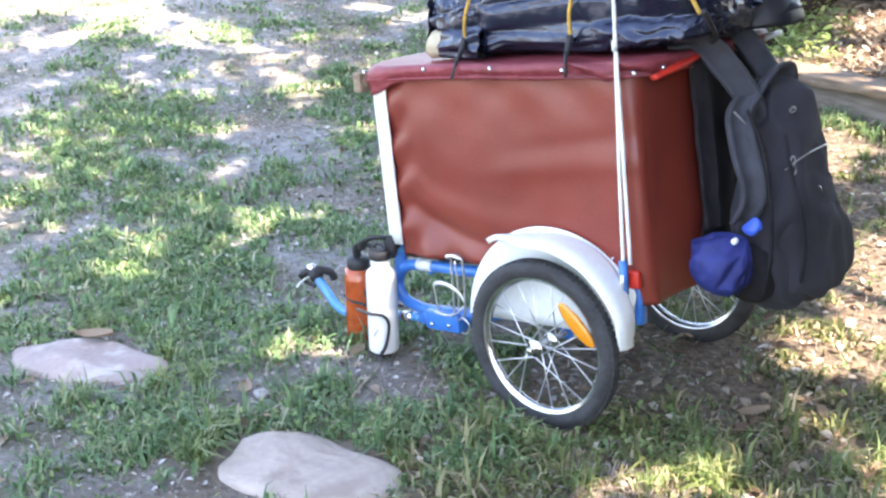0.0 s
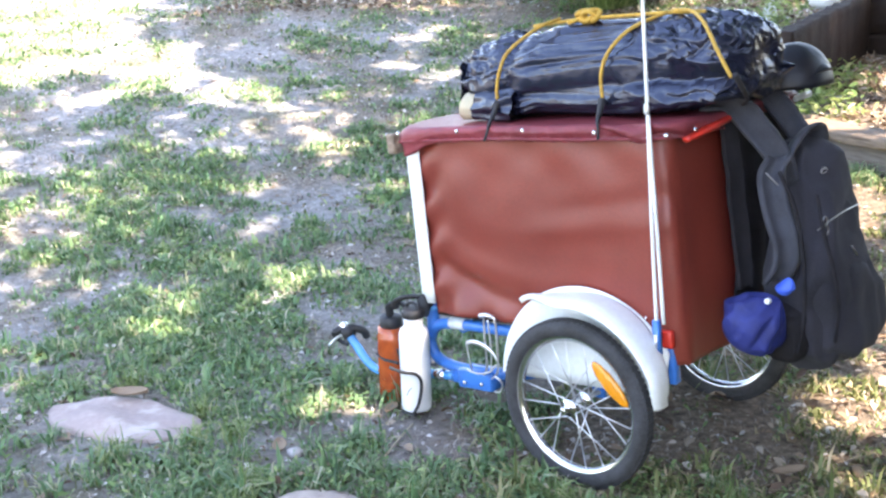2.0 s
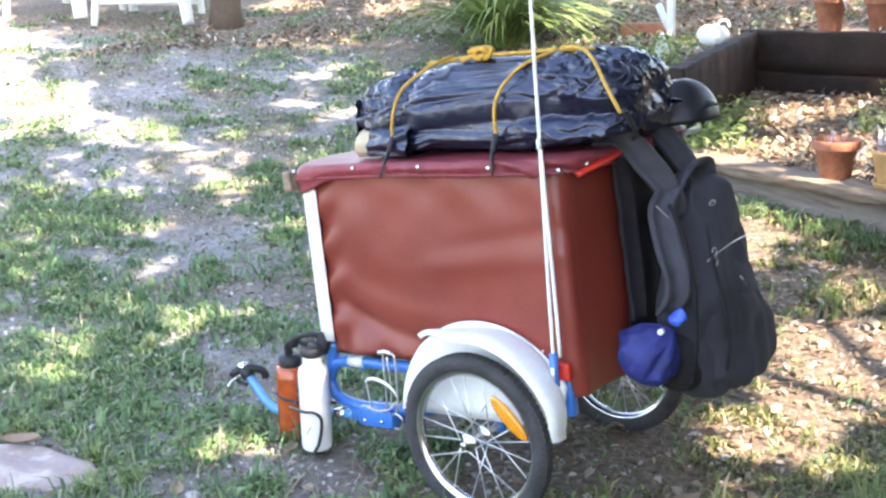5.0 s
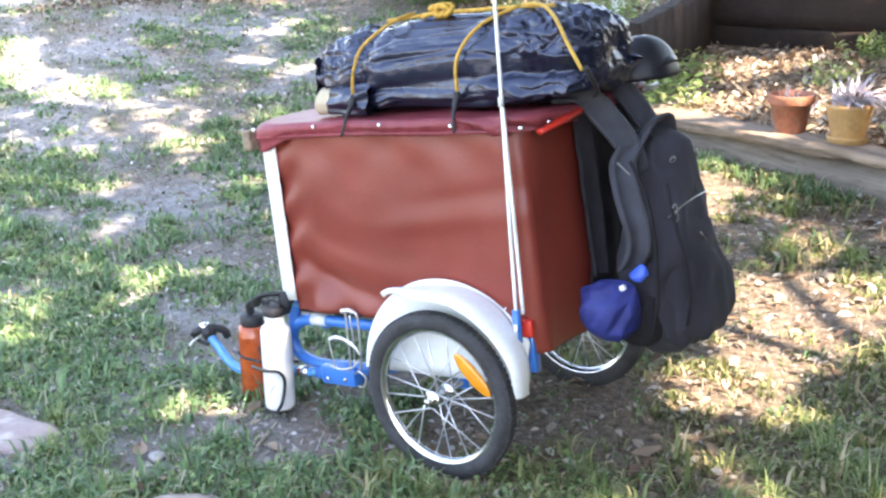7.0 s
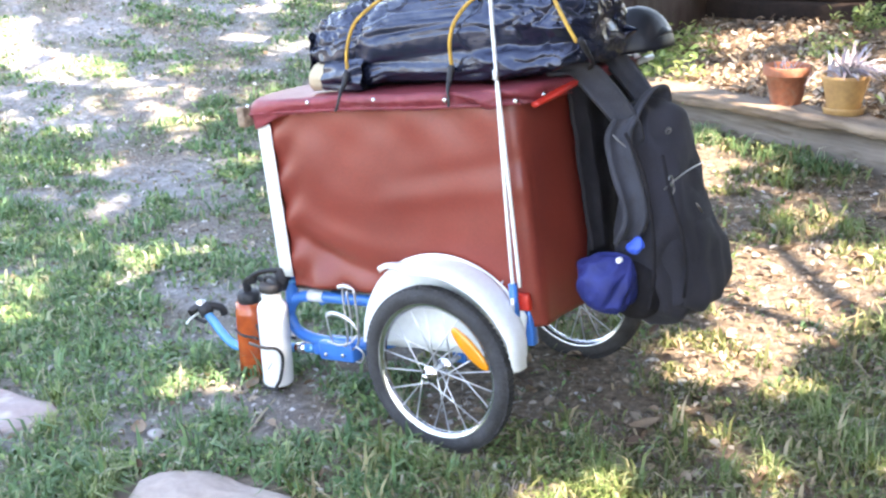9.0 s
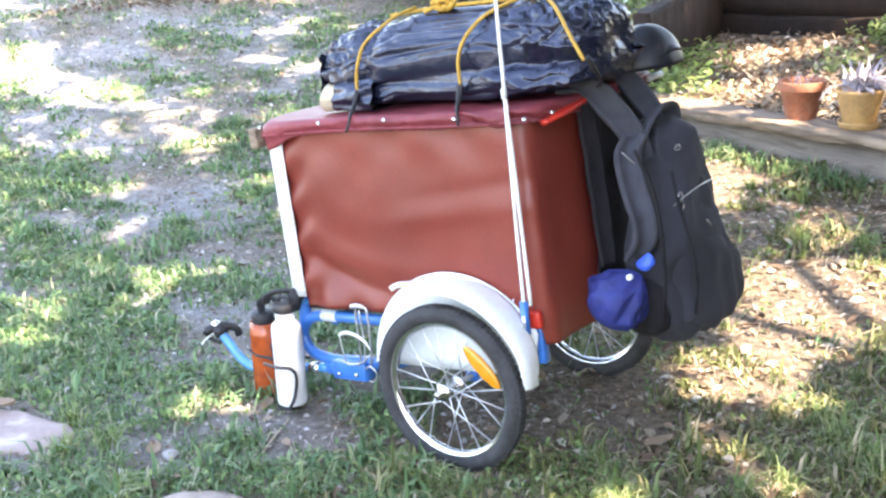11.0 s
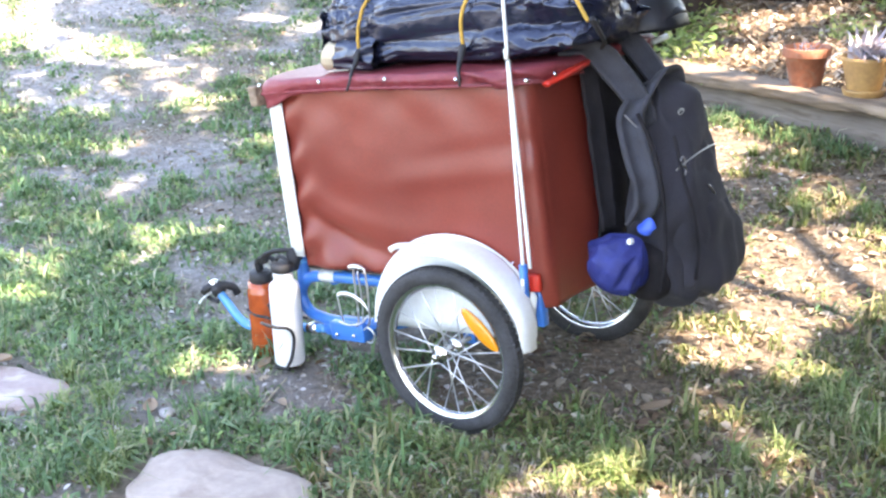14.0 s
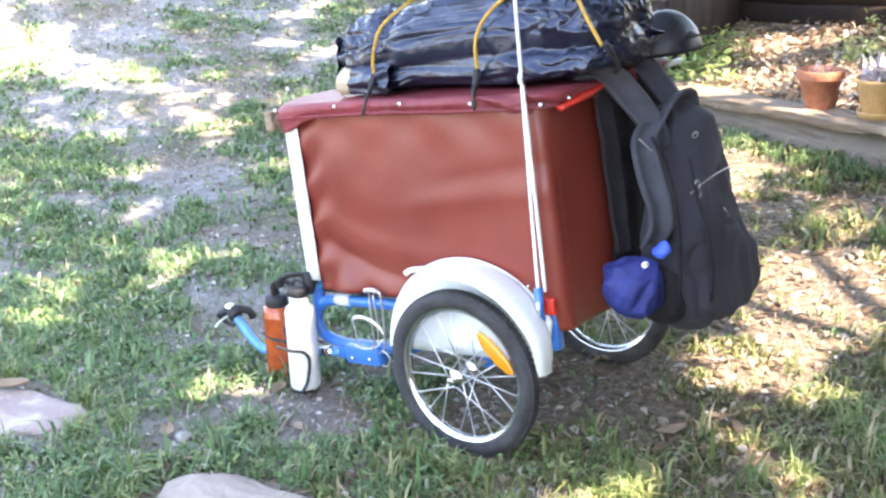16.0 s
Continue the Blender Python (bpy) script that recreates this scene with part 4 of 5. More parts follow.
pack("piping", tube([(0.512, 0.455, 0.345), (0.516, 0.468, 0.38), (0.512, 0.470, 0.42)], 0.0016, 6), ZIP, "")
def pouch_point(u, v):
    """A stuffed nylon sack, drawn in at its upper end, with deep folds that run to the neck."""
    a = 2 * math.pi * u
    ax = Vector((0.66, 0.16, 0.62)).normalized()
    e1 = ax.cross(Vector((0, 1, 0))).normalized()
    e2 = ax.cross(e1)
    t = v
    rad = 0.075 * (math.sin(math.pi * min(1, t * 1.04)) ** 0.55) * (1 - 0.45 * t * t)
    rad *= 1 + 0.10 * math.sin(7 * a + 3 * t) * t + 0.16 * ridged(math.cos(a), math.sin(a), t * 1.2, 2.2) - 0.06
    p = Vector((0.326, 0.140, 0.336)) + ax * (0.150 * t)
    return tuple(p + e1 * (rad * math.cos(a)) + e2 * (0.85 * rad * math.sin(a)))


pouch = pack("blue_pouch", sheet(pouch_point, 60, 40, 0, True), BLUEBAG, "crumpled dark blue nylon pouch")
pack("drawn_neck", sheet(soft_block((0.450, 0.166, 0.458), (0.030, 0.020, 0.024), 1.5, 0.020, None, 15), 36, 26, 0, True), BRIGHTBLUE, "bright blue gathered neck", pouch)
pack("cord_lock", lathe([(0.003, -0.006), (0.0065, -0.005), (0.0065, 0.005), (0.003, 0.006)], (0.425, 0.126, 0.440), 12, "y"), WHITEP, "", pouch)


# bottles in a wire holder at the nose
def bottle(name, base, height, rad, body_mat, label, rim_cap, neck=0.66, cap_high=0.038):
    """Stands upright, although the trailer leans."""
    root = thing(name, Matrix.Translation(LEAN @ Vector(base)), label, "bottle", "bottles at the trailer's nose")

    def add(pname, shape, material, plabel="", parent=None):
        return obj(pname, shape[0], shape[1], material, parent or root, plabel)

    b = add("bottle_body", lathe([(rad * 0.86, 0.0), (rad * 0.97, 0.004), (rad, 0.012), (rad, height * 0.78), (rad * 0.985, height * 0.825), (rad * (0.9 if neck < 0.8 else 1.0), height * 0.865), (rad * (neck + 0.06), height * 0.895), (rad * neck, height * 0.92), (rad * neck, height)], (0, 0, 0), 32), body_mat)
    add("cap", lathe([(rad * 0.72, height), (rad * 0.76, height + 0.003), (rad * 0.76, height + cap_high * 0.84), (rad * 0.66, height + cap_high), (rad * 0.3, height + cap_high + 0.002)], (0, 0, 0), 24), BLACKP, "black screw cap", b)
    if rim_cap:
        add("cap_loop", tube([(-0.020, 0, height + 0.014), (-0.017, 0, height + 0.030), (0, 0, height + 0.036), (0.017, 0, height + 0.030), (0.020, 0, height + 0.014)], 0.0045, 8), BLACKP, "", b)
    return add


bw = bottle("water_bottle", (-0.554, 0.034, 0.089), 0.252, 0.0395, BOTTLEW, "white metal water bottle with a black cap", True, 0.62, 0.022)
bw("scratch", tube([(0.004, -0.0396, 0.050), (0.012, -0.0380, 0.064), (0.018, -0.0354, 0.072)], 0.0009, 5), BLACKCORD, "dark scuff mark")
bo = bottle("water_bottle", (-0.692, 0.085, 0.070), 0.216, 0.0395, BOTTLEO, "orange plastic bottle with a black cap", False, 0.90, 0.030)
tpart("bottle_holder", join(
    tube([(-0.596, -0.003, 0.205), (-0.570, -0.016, 0.208), (-0.535, -0.015, 0.203), (-0.510, 0.002, 0.196), (-0.503, 0.012, 0.170), (-0.509, 0.000, 0.120), (-0.523, -0.010, 0.092)], 0.0042, 8),
    tube([(-0.70, 0.050, 0.215), (-0.67, 0.046, 0.203), (-0.63, 0.046, 0.200), (-0.60, 0.030, 0.205)], 0.0038, 8),
    tube([(-0.622, 0.055, 0.235), (-0.616, 0.058, 0.16), (-0.620, 0.056, 0.080), (-0.585, 0.01, 0.082), (-0.525, 0.0, 0.084)], 0.0034, 8),
    tube([(-0.51, 0.075, 0.20), (-0.60, 0.080, 0.20), (-0.66, 0.13, 0.20)], 0.0036, 8)), BLACKP, "black wire bottle holder")
rag = tpart("strap_knot", join(tube([(-0.605, 0.05, 0.352), (-0.58, 0.036, 0.376), (-0.545, 0.04, 0.388), (-0.515, 0.06, 0.384), (-0.510, 0.085, 0.358)], 0.012, 8, flat=0.5), tube([(-0.660, 0.08, 0.318), (-0.648, 0.07, 0.344), (-0.62, 0.06, 0.360), (-0.585, 0.055, 0.364), (-0.56, 0.05, 0.352)], 0.011, 8, flat=0.5), tube([(-0.518, 0.06, 0.340), (-0.508, 0.062, 0.365), (-0.514, 0.068, 0.388)], 0.018, 8)), BLACKCORD, "black webbing tied round the post")

# ---- the raised bed ----
def at_ground(x, y, up=0.0):
    return Vector((x, y, float(ground_z(x, y)) + up))


def beam(a, b, w, h, seed, n=60):
    """A weathered sleeper from a to b (the middle of its top), with checked, uneven faces."""
    a, b = Vector(a), Vector(b)
    d = (b - a).normalized()
    s = Vector((-d.y, d.x, 0)).normalized()
    prof = [(-0.5, -1), (-0.5, -0.66), (-0.5, -0.33), (-0.5, -0.08), (-0.46, 0), (-0.25, 0), (0, 0), (0.25, 0), (0.46, 0), (0.5, -0.08), (0.5, -0.5), (0.5, -1)]
    vs, fs = [], []
    m = len(prof)
    for i in range(n + 1):
        p = a + (b - a) * (i / n)
        for px, pz in prof:
            q = p + s * (px * w) + Vector((0, 0, pz * h))
            k = 0.012 * noise.noise(Vector((i * 0.25, px * 9, pz * 9 + seed))) + 0.006 * noise.noise(Vector((i * 1.3, px * 30, pz * 30 + seed)))
            vs.append(q + s * k + Vector((0, 0, k * 0.8)))
    for i in range(n):
        for k in range(m):
            fs.append((i * m + k, i * m + (k + 1) % m, (i + 1) * m + (k + 1) % m, (i + 1) * m + k))
    fs += [tuple(range(m))[::-1], tuple(n * m + k for k in range(m))]
    return [tuple(v) for v in vs], fs


t0, t1, t2 = TA + TD * 0.0 + TN * 0.06, TA + TD * 2.62 + TN * 0.06, TA + TD * 4.6 + TN * 0.06
for a, b, za, zb, sd in ((t0, t1, 0.30, 0.245, 1.0), (t1 + TD * 0.012, t2, 0.246, 0.23, 5.0)):
    mid = (a + b) / 2
    o = Vector((*mid, 0.1))
    edging = thing("timber_edging", Matrix.Translation(o), "weathered grey timber edging of the raised bed with a top board", "timber edging", "edging timbers")
    v, f_ = beam((*a, za - 0.045), (*b, zb - 0.045), 0.115, 0.20, sd, 90)
    obj("beam", v, f_, WOOD, edging, "grey weathered beam", True, o)
    v, f_ = beam((*(a - TN * 0.014), za), (*(b - TN * 0.014), zb), 0.185, 0.044, sd + 3, 90)
    obj("top_board", v, f_, BOARD, edging, "brownish weathered top board", True, o)
for k, (x0, x1, z0, z1) in enumerate(((-1.68, 2.6, 0.05, 0.42), (-1.66, 2.6, 0.422, 0.66))):
    w = obj("wall_back" if k == 0 else "wall_back_upper", *beam((x0, 5.00, z1), (x1, 4.98, z1 + 0.01), 0.10, z1 - z0, 9.0 + k, 80), DARKWOOD, smooth=True)
    tagged(w, "dark stained retaining wall of stacked timbers", "retaining wall", kind="structure")

w = obj("wall_bed_end", *beam((-1.24, 3.32, 0.62), (-1.60, 5.02, 0.655), 0.09, 0.50, 15.0, 60), DARKWOOD, smooth=True)
tagged(w, "dark stained timber wall at the end of the raised bed", "retaining wall", kind="structure")


def clay_pot(name, p, rad, h, material, label, saucer, lip=True):
    t = thing(name, Matrix.Translation(p), label, "plant pot", "plant pots")
    lp = h * 0.76
    prof = [(0.0005, 0.0), (rad * 0.62, 0.0), (rad * 0.64, 0.004), (rad * 0.88, lp)]
    prof += [(rad * 0.985, lp + 0.002), (rad, lp + 0.006), (rad, h - 0.004), (rad * 0.985, h)] if lip else [(rad * 0.96, h * 0.9), (rad, h)]
    prof += [(rad * 0.90, h), (rad * 0.88, h - 0.03), (rad * 0.58, 0.02), (0.0005, 0.02)]
    lift = 0.012 if saucer else 0.0
    obj("pot_body", *lathe([(r, z + lift) for r, z in prof], n=40, cap=False), material, t)
    if saucer:
        obj("saucer", *lathe([(0.0005, 0), (rad * 0.78, 0), (rad * 0.86, 0.026), (rad * 0.88, 0.034), (rad * 0.82, 0.034), (rad * 0.76, 0.014), (0.0005, 0.012)], n=40, cap=False), material, t)
    soil = lathe([(rad * 0.86, h * 0.86 + lift), (rad * 0.5, h * 0.90 + lift), (0.0005, h * 0.90 + lift)], n=30, cap=False)
    obj("potting_soil", *soil, BARK, t)
    return t


def blades(root, count, length, width, material, parent, name, seed, spread=1.0, droop=1.0, lift=0.0):
    rnd = random.Random(seed)
    vs, fs = [], []
    for _ in range(count):
        a = rnd.uniform(0, 2 * math.pi)
        L = length * rnd.uniform(0.55, 1.1)
        out = spread * rnd.uniform(0.25, 1.0)
        p = Vector((rnd.gauss(0, 0.02), rnd.gauss(0, 0.02), lift)) + Vector(root)
        side = Vector((-math.sin(a), math.cos(a), 0))
        k0 = len(vs)
        N = 6
        for i in range(N + 1):
            t = i / N
            q = p + Vector((math.cos(a), math.sin(a), 0)) * (L * out * t) + Vector((0, 0, L * (1.05 * t - droop * out * 0.85 * t * t)))
            w = width * (1 - t ** 2.2) * 0.5 + 0.0004
            vs += [tuple(q - side * w), tuple(q + side * w + Vector((0, 0, w * 0.5)))]
        for i in range(N):
            fs.append((k0 + 2 * i, k0 + 2 * i + 1, k0 + 2 * i + 3, k0 + 2 * i + 2))
    return obj(name, vs, fs, material, parent)


pot = clay_pot("plant_pot", (-0.266, 2.876, 0.256), 0.098, 0.165, TERRA, "small terracotta flower pot on the timber beam", False)
blades((0, 0, 0.14), 14, 0.07, 0.006, PURPLE, pot, "dead_stems", 3, 0.7, 0.5)
pot = clay_pot("plant_pot", (0.0, 2.806, 0.252), 0.098, 0.150, YELLOWPOT, "ochre glazed pot with saucer on the timber beam", True, False)
blades((0, 0, 0.14), 85, 0.20, 0.019, PURPLE, pot, "leaves", 4, 1.1, 1.1)
blades((0.03, -0.03, 0.15), 7, 0.13, 0.060, PURPLE, pot, "broad_leaves", 9, 0.9, 1.3)

# unseen dark boards, added to keep low sky light off the box's rear face
fence = new("wall_side_blocker")
tagged(fence, "unseen dark board screen added to shade the trailer's rear", "fence", kind="structure")
for k in range(56):
    bd = box((3.10, -2.6 + 0.155 * k, -0.1), (3.13, -2.6 + 0.155 * k + 0.150, 2.35 + 0.02 * ((k * 7) % 5) / 5), 0.003, 1)
    obj("blocker_board", *bd, DARKWOOD, fence, "", False)
for z in (0.5, 1.9):
    obj("blocker_rail", *box((3.131, -2.6, z), (3.17, 6.08, z + 0.09), 0.004, 1), DARKWOOD, fence, "", False)

# what stands on the terrace behind the dark wall
for x, rad in ((-1.26, 0.105), (-0.93, 0.12)):
    tp = clay_pot("plant_pot", (x, 5.36, 0.620), rad, 0.24, TERRA, "terracotta pot standing above the dark retaining wall", False)
    blades((0, 0, 0.20), 16, 0.30, 0.055, PURPLE, tp, "leaves", 40 + int(rad * 1000), 0.8, 1.9)
jug = thing("plastic_jug", Matrix.Translation((-1.72, 4.70, float(ground_z(-1.72, 4.70)) + 0.005)), "white plastic jug lying on the soil", "jug")
jb = obj("jug_body", *lathe([(0.02, -0.10), (0.05, -0.095), (0.062, -0.07), (0.062, 0.045), (0.045, 0.085), (0.018, 0.10), (0.018, 0.125)], (0, 0, 0.062), 28, "y"), WHITEP, jug)
jb.rotation_euler = (0, 0, radians(70))
obj("jug_handle", *tube([(0.02, 0.02, 0.118), (0.045, 0.02, 0.150), (0.085, 0.02, 0.148), (0.10, 0.02, 0.112)], 0.008, 8), WHITEP, jug)
stand = thing("white_post", Matrix.Translation(at_ground(-2.15, 5.0)), "white painted wooden post standing in the soil", "post")
obj("post_shaft", *box((-0.022, -0.022, -0.05), (0.022, 0.022, 0.62), 0.004), WHITEP, stand)
obj("post_brace", *tube([(-0.10, 0.02, 0.22), (-0.02, 0.0, 0.08)], 0.022, 8, False), WHITEP, stand)
brick = obj("clay_brick", *box((-0.15, -0.07, 0), (0.15, 0.07, 0.10), 0.012), TERRA)
brick.matrix_world = Matrix.Translation(at_ground(-2.40, 5.12)) @ Matrix.Rotation(0.3, 4, "Z")
tagged(brick, "worn terracotta brick lying on the soil", "brick")
cone = obj("white_marker", *lathe([(0.055, 0.0), (0.05, 0.01), (0.012, 0.14), (0.003, 0.15)], (0, 0, 0), 20), WHITEP)
cone.matrix_world = Matrix.Translation(at_ground(-1.68, 4.00))
tagged(cone, "small white plastic cone on the soil", "marker cone")


# ---- white garden chairs ----
def garden_chair(p, turn, label):
    t = thing("garden_chair", Matrix.Translation(p) @ Matrix.Rotation(turn, 4, "Z"), label, "chair", "garden chairs")
    for sx in (-1, 1):
        obj("leg", *tube([(sx * 0.365, -0.30, -0.02), (sx * 0.335, -0.285, 0.20), (sx * 0.285, -0.27, 0.42)], lambda u: 0.056 + 0.012 * u, 10, flat=0.45), WHITEP, t)
        obj("leg", *tube([(sx * 0.28, 0.30, -0.02), (sx * 0.27, 0.27, 0.22), (sx * 0.26, 0.24, 0.42)], lambda u: 0.030 + 0.012 * u, 10, flat=0.6), WHITEP, t)
        obj("armrest", *tube([(sx * 0.31, -0.29, 0.18), (sx * 0.35, -0.29, 0.45), (sx * 0.34, -0.24, 0.64), (sx * 0.32, 0.0, 0.66), (sx * 0.28, 0.26, 0.64)], 0.030, 10, flat=0.55), WHITEP, t)
    obj("apron", *box((-0.31, -0.305, 0.135), (0.31, -0.282, 0.205), 0.008), WHITEP, t)
    obj("apron", *box((-0.27, 0.24, 0.09), (0.27, 0.26, 0.16), 0.008), WHITEP, t)

    def seat(u, v):
        x, y = -0.29 + 0.58 * u, -0.31 + 0.58 * v
        return x, y, 0.43 - 0.035 * math.sin(math.pi * u) * math.sin(math.pi * v) - 0.05 * max(0, 0.12 - v) / 0.12

    obj("seat", *sheet(seat, 24, 24, 0.008), WHITEP, t)
    for k in range(7):
        x = -0.21 + 0.07 * k
        obj("back_slat", *tube([(x, 0.25, 0.43), (x * 1.05, 0.31, 0.65), (x * 1.02, 0.37, 0.86)], 0.024, 8, flat=0.3), WHITEP, t)
    obj("back_rail", *tube([(-0.29, 0.25, 0.60), (-0.27, 0.35, 0.82), (-0.15, 0.385, 0.90), (0, 0.39, 0.92), (0.15, 0.385, 0.90), (0.27, 0.35, 0.82), (0.29, 0.25, 0.60)], 0.026, 10, flat=0.6), WHITEP, t)
    return t


garden_chair(at_ground(-6.05, 4.06), radians(31), "white moulded plastic garden chair on the far lawn")
garden_chair(at_ground(-6.76, 3.80), radians(14), "white moulded plastic garden chair near the bright lawn")


# ---- stepping stones, pebbles ----
def flagstone(x, y, rx, ry, turn, seed, rise, label, waves=(), material=None):
    z0 = float(ground_z(x, y))

    def fn(u, v):
        a = 2 * math.pi * u
        k = 1 + (0.03 if waves else 0.12) * noise.noise(Vector((math.cos(a) * 1.6, math.sin(a) * 1.6, seed))) + (0.018 if waves else 0.05) * noise.noise(Vector((math.cos(a) * 4, math.sin(a) * 4, seed)))
        for m, (c, w) in enumerate(waves, 1):
            k += c * math.cos(m * a) + w * math.sin(m * a)
        if v < 0.8:
            f = v / 0.8
            z = rise + 0.012 * noise.noise(Vector((math.cos(a) * f * 1.4, math.sin(a) * f * 1.4, seed))) + 0.003 * noise.noise(Vector((math.cos(a) * f * 6, math.sin(a) * f * 6, seed))) - 0.012 * f ** 4
            f = f * 0.97
        else:
            f = 0.97 + 0.05 * (v - 0.8) / 0.2
            z = rise - 0.012 - 0.05 * (v - 0.8) / 0.2
        px, py = rx * k * f * math.cos(a), ry * k * f * math.sin(a)
        return px * math.cos(turn) - py * math.sin(turn), px * math.sin(turn) + py * math.cos(turn), z

    s = obj("stepping_stone", *sheet(fn, 72, 22, 0, True), material or STONE)
    s.matrix_world = Matrix.Translation((x, y, z0))
    return tagged(s, label, "stepping stone", "stepping stones")


flagstone(-1.125, -0.475, 0.235, 0.115, 0.35, 2.0, 0.022, "flat pinkish flagstone sunk in the weeds")
flagstone(-0.288, -0.505, 0.212, 0.138, 0.35, 7.0, 0.022, "domed pale flagstone sunk in the grass", ((0.14, 0.0), (0.0, -0.07), (0.12, -0.01), (0.01, 0.03)), CREAMSTONE)


def pebble(x, y, r, seed, material, label):
    def fn(u, v):
        a, b = 2 * math.pi * u, math.pi * (v - 0.5)
        k = r * (1 + 0.25 * noise.noise(Vector((math.cos(a) * math.cos(b) * 1.5, math.sin(a) * math.cos(b) * 1.5, math.sin(b) + seed))))
        return k * math.cos(a) * math.cos(b), 0.8 * k * math.sin(a) * math.cos(b), 0.55 * k * math.sin(b)

    s = obj("pebble", *sheet(fn, 16, 9, 0, True), material)
    s.matrix_world = Matrix.Translation(at_ground(x, y, r * 0.35))
    return tagged(s, label, "pebble", "loose pebbles")


for k, (x, y, r) in enumerate(((-0.615, -0.318, 0.022), (-0.665, -0.430, 0.010), (-0.80, -0.62, 0.009), (0.33, -0.02, 0.014), (0.36, 0.03, 0.016), (0.21, 0.02, 0.010), (-0.47, -0.36, 0.008), (-1.50, 0.30, 0.016), (-0.10, -0.31, 0.009), (0.40, 0.36, 0.014), (0.66, 0.06, 0.014), (0.70, 0.09, 0.011), (0.62, 0.03, 0.010), (0.53, -0.02, 0.016), (0.33, 0.60, 0.015), (0.48, -0.10, 0.009), (0.52, -0.06, 0.013), (0.55, -0.045, 0.017), (0.575, -0.07, 0.012), (0.60, -0.085, 0.015), (0.585, -0.03, 0.010), (0.625, -0.05, 0.012), (0.555, -0.095, 0.014), (0.64, 0.055, 0.012), (0.615, -0.11, 0.016), (0.515, -0.10, 0.011), (0.67, 0.035, 0.010))):
    pebble(x, y, r, k * 3.1, WHITESTONE if k % 3 else GREYSTONE, "small pale pebble on the bare soil" if k % 3 else "small grey pebble on the bare soil")


def fallen_leaf(x, y, up, size, turn, material):
    def fn(u, v):
        w = math.sin(math.pi * min(1, u * 0.98 + 0.01)) ** 0.7 * size * 0.26
        return size * (u - 0.5), w * (v * 2 - 1), 0.10 * size * (v * 2 - 1) ** 2 + 0.14 * size * (u - 0.3) ** 2 + 0.003

    s = obj("fallen_leaf", *sheet(fn, 14, 7, 0.0007), material)
    s.matrix_world = Matrix.Translation(at_ground(x, y, up)) @ Matrix.Rotation(turn, 4, "Z")
    return tagged(s, "curled dry brown leaf", "leaf", "fallen leaves")


fallen_leaf(-1.20, -0.400, 0.030, 0.11, 0.5, DRYLEAF)
fallen_leaf(-0.62, 0.02, 0.004, 0.06, 1.9, DRYLEAF)
fallen_leaf(0.37, 0.31, 0.02, 0.075, 0.9, DRYLEAF)
fallen_leaf(-0.66, -0.33, 0.012, 0.07, 2.4, DRYLEAF)
twig = obj("twig", *tube([at_ground(-0.425, -0.197, 0.008), at_ground(-0.462, -0.11, 0.013), at_ground(-0.505, -0.017, 0.008)], 0.0026, 6), CREAM)
tagged(twig, "thin dry twig lying on bare soil", "twig")

# ---- the strap-leaved clump behind the trailer ----
clump = thing("daylily_clump", Matrix.Translation(at_ground(-3.30, 4.85)), "arching clump of long green strap leaves", "plant")
for k in range(7):
    blades((0.09 * math.cos(0.9 * k), 0.09 * math.sin(0.9 * k), 0.0), 90, 1.0, 0.026, STRAP, clump, "leaf_fan", 12 + k, 1.2, 1.0)


# ---- grass, weeds, litter ----
def wedge(n, rng, r0, r1, lo=5.0, hi=72.0, power=1.0):
    """Places over the yard in front of the path, thinning out with distance."""
    r = r0 + (r1 - r0) * rng.random(n) ** power
    a = np.radians(lo + (hi - lo) * rng.random(n))
    return 1.5 - r * np.sin(a), -2.0 + r * np.cos(a), r


def stuff(name, V, F, material, label, category):
    me = bpy.data.meshes.new(name)
    V = np.ascontiguousarray(V, np.float32).reshape(-1, 3)
    F = np.ascontiguousarray(F, np.int32)
    k = F.shape[1]
    me.vertices.add(len(V))
    me.vertices.foreach_set("co", V.ravel())
    me.loops.add(F.size)
    me.loops.foreach_set("vertex_index", F.ravel())
    me.polygons.add(len(F))
    me.polygons.foreach_set("loop_start", np.arange(0, F.size, k, dtype=np.int32))
    me.materials.append(material)
    me.update(calc_edges=True)
    me.validate()
    return tagged(new(name, me), label, category, kind="stuff")


def blade_field(x, y, z, L, W, lean, rng):
    """Bent blades of two pieces each."""
    n = len(x)
    a = rng.random(n) * 2 * np.pi
    d = np.stack([np.cos(a), np.sin(a), 0 * a], -1)
    s = np.stack([-np.sin(a), np.cos(a), 0 * a], -1)
    p = np.stack([x, y, z], -1)
    up = np.array([0, 0, 1.0])
    L, W, lean = L[:, None], W[:, None], lean[:, None]
    mid = p + up * L * 0.6 * (1 - 0.35 * lean) + d * L * 0.30 * lean
    tip = p + up * L * (1 - 0.75 * lean) + d * L * 0.85 * lean
    V = np.stack([p - s * W, p + s * W, mid - s * W * 0.8, mid + s * W * 0.8, tip], 1)
    k = np.arange(n)[:, None] * 5
    quads = np.concatenate([k + 0, k + 1, k + 3, k + 2], 1)
    tris = np.concatenate([k + 2, k + 3, k + 4, k + 4], 1)
    F = np.concatenate([quads, tris[:, :4]])
    return V.reshape(-1, 3), quads, tris[:, :3]


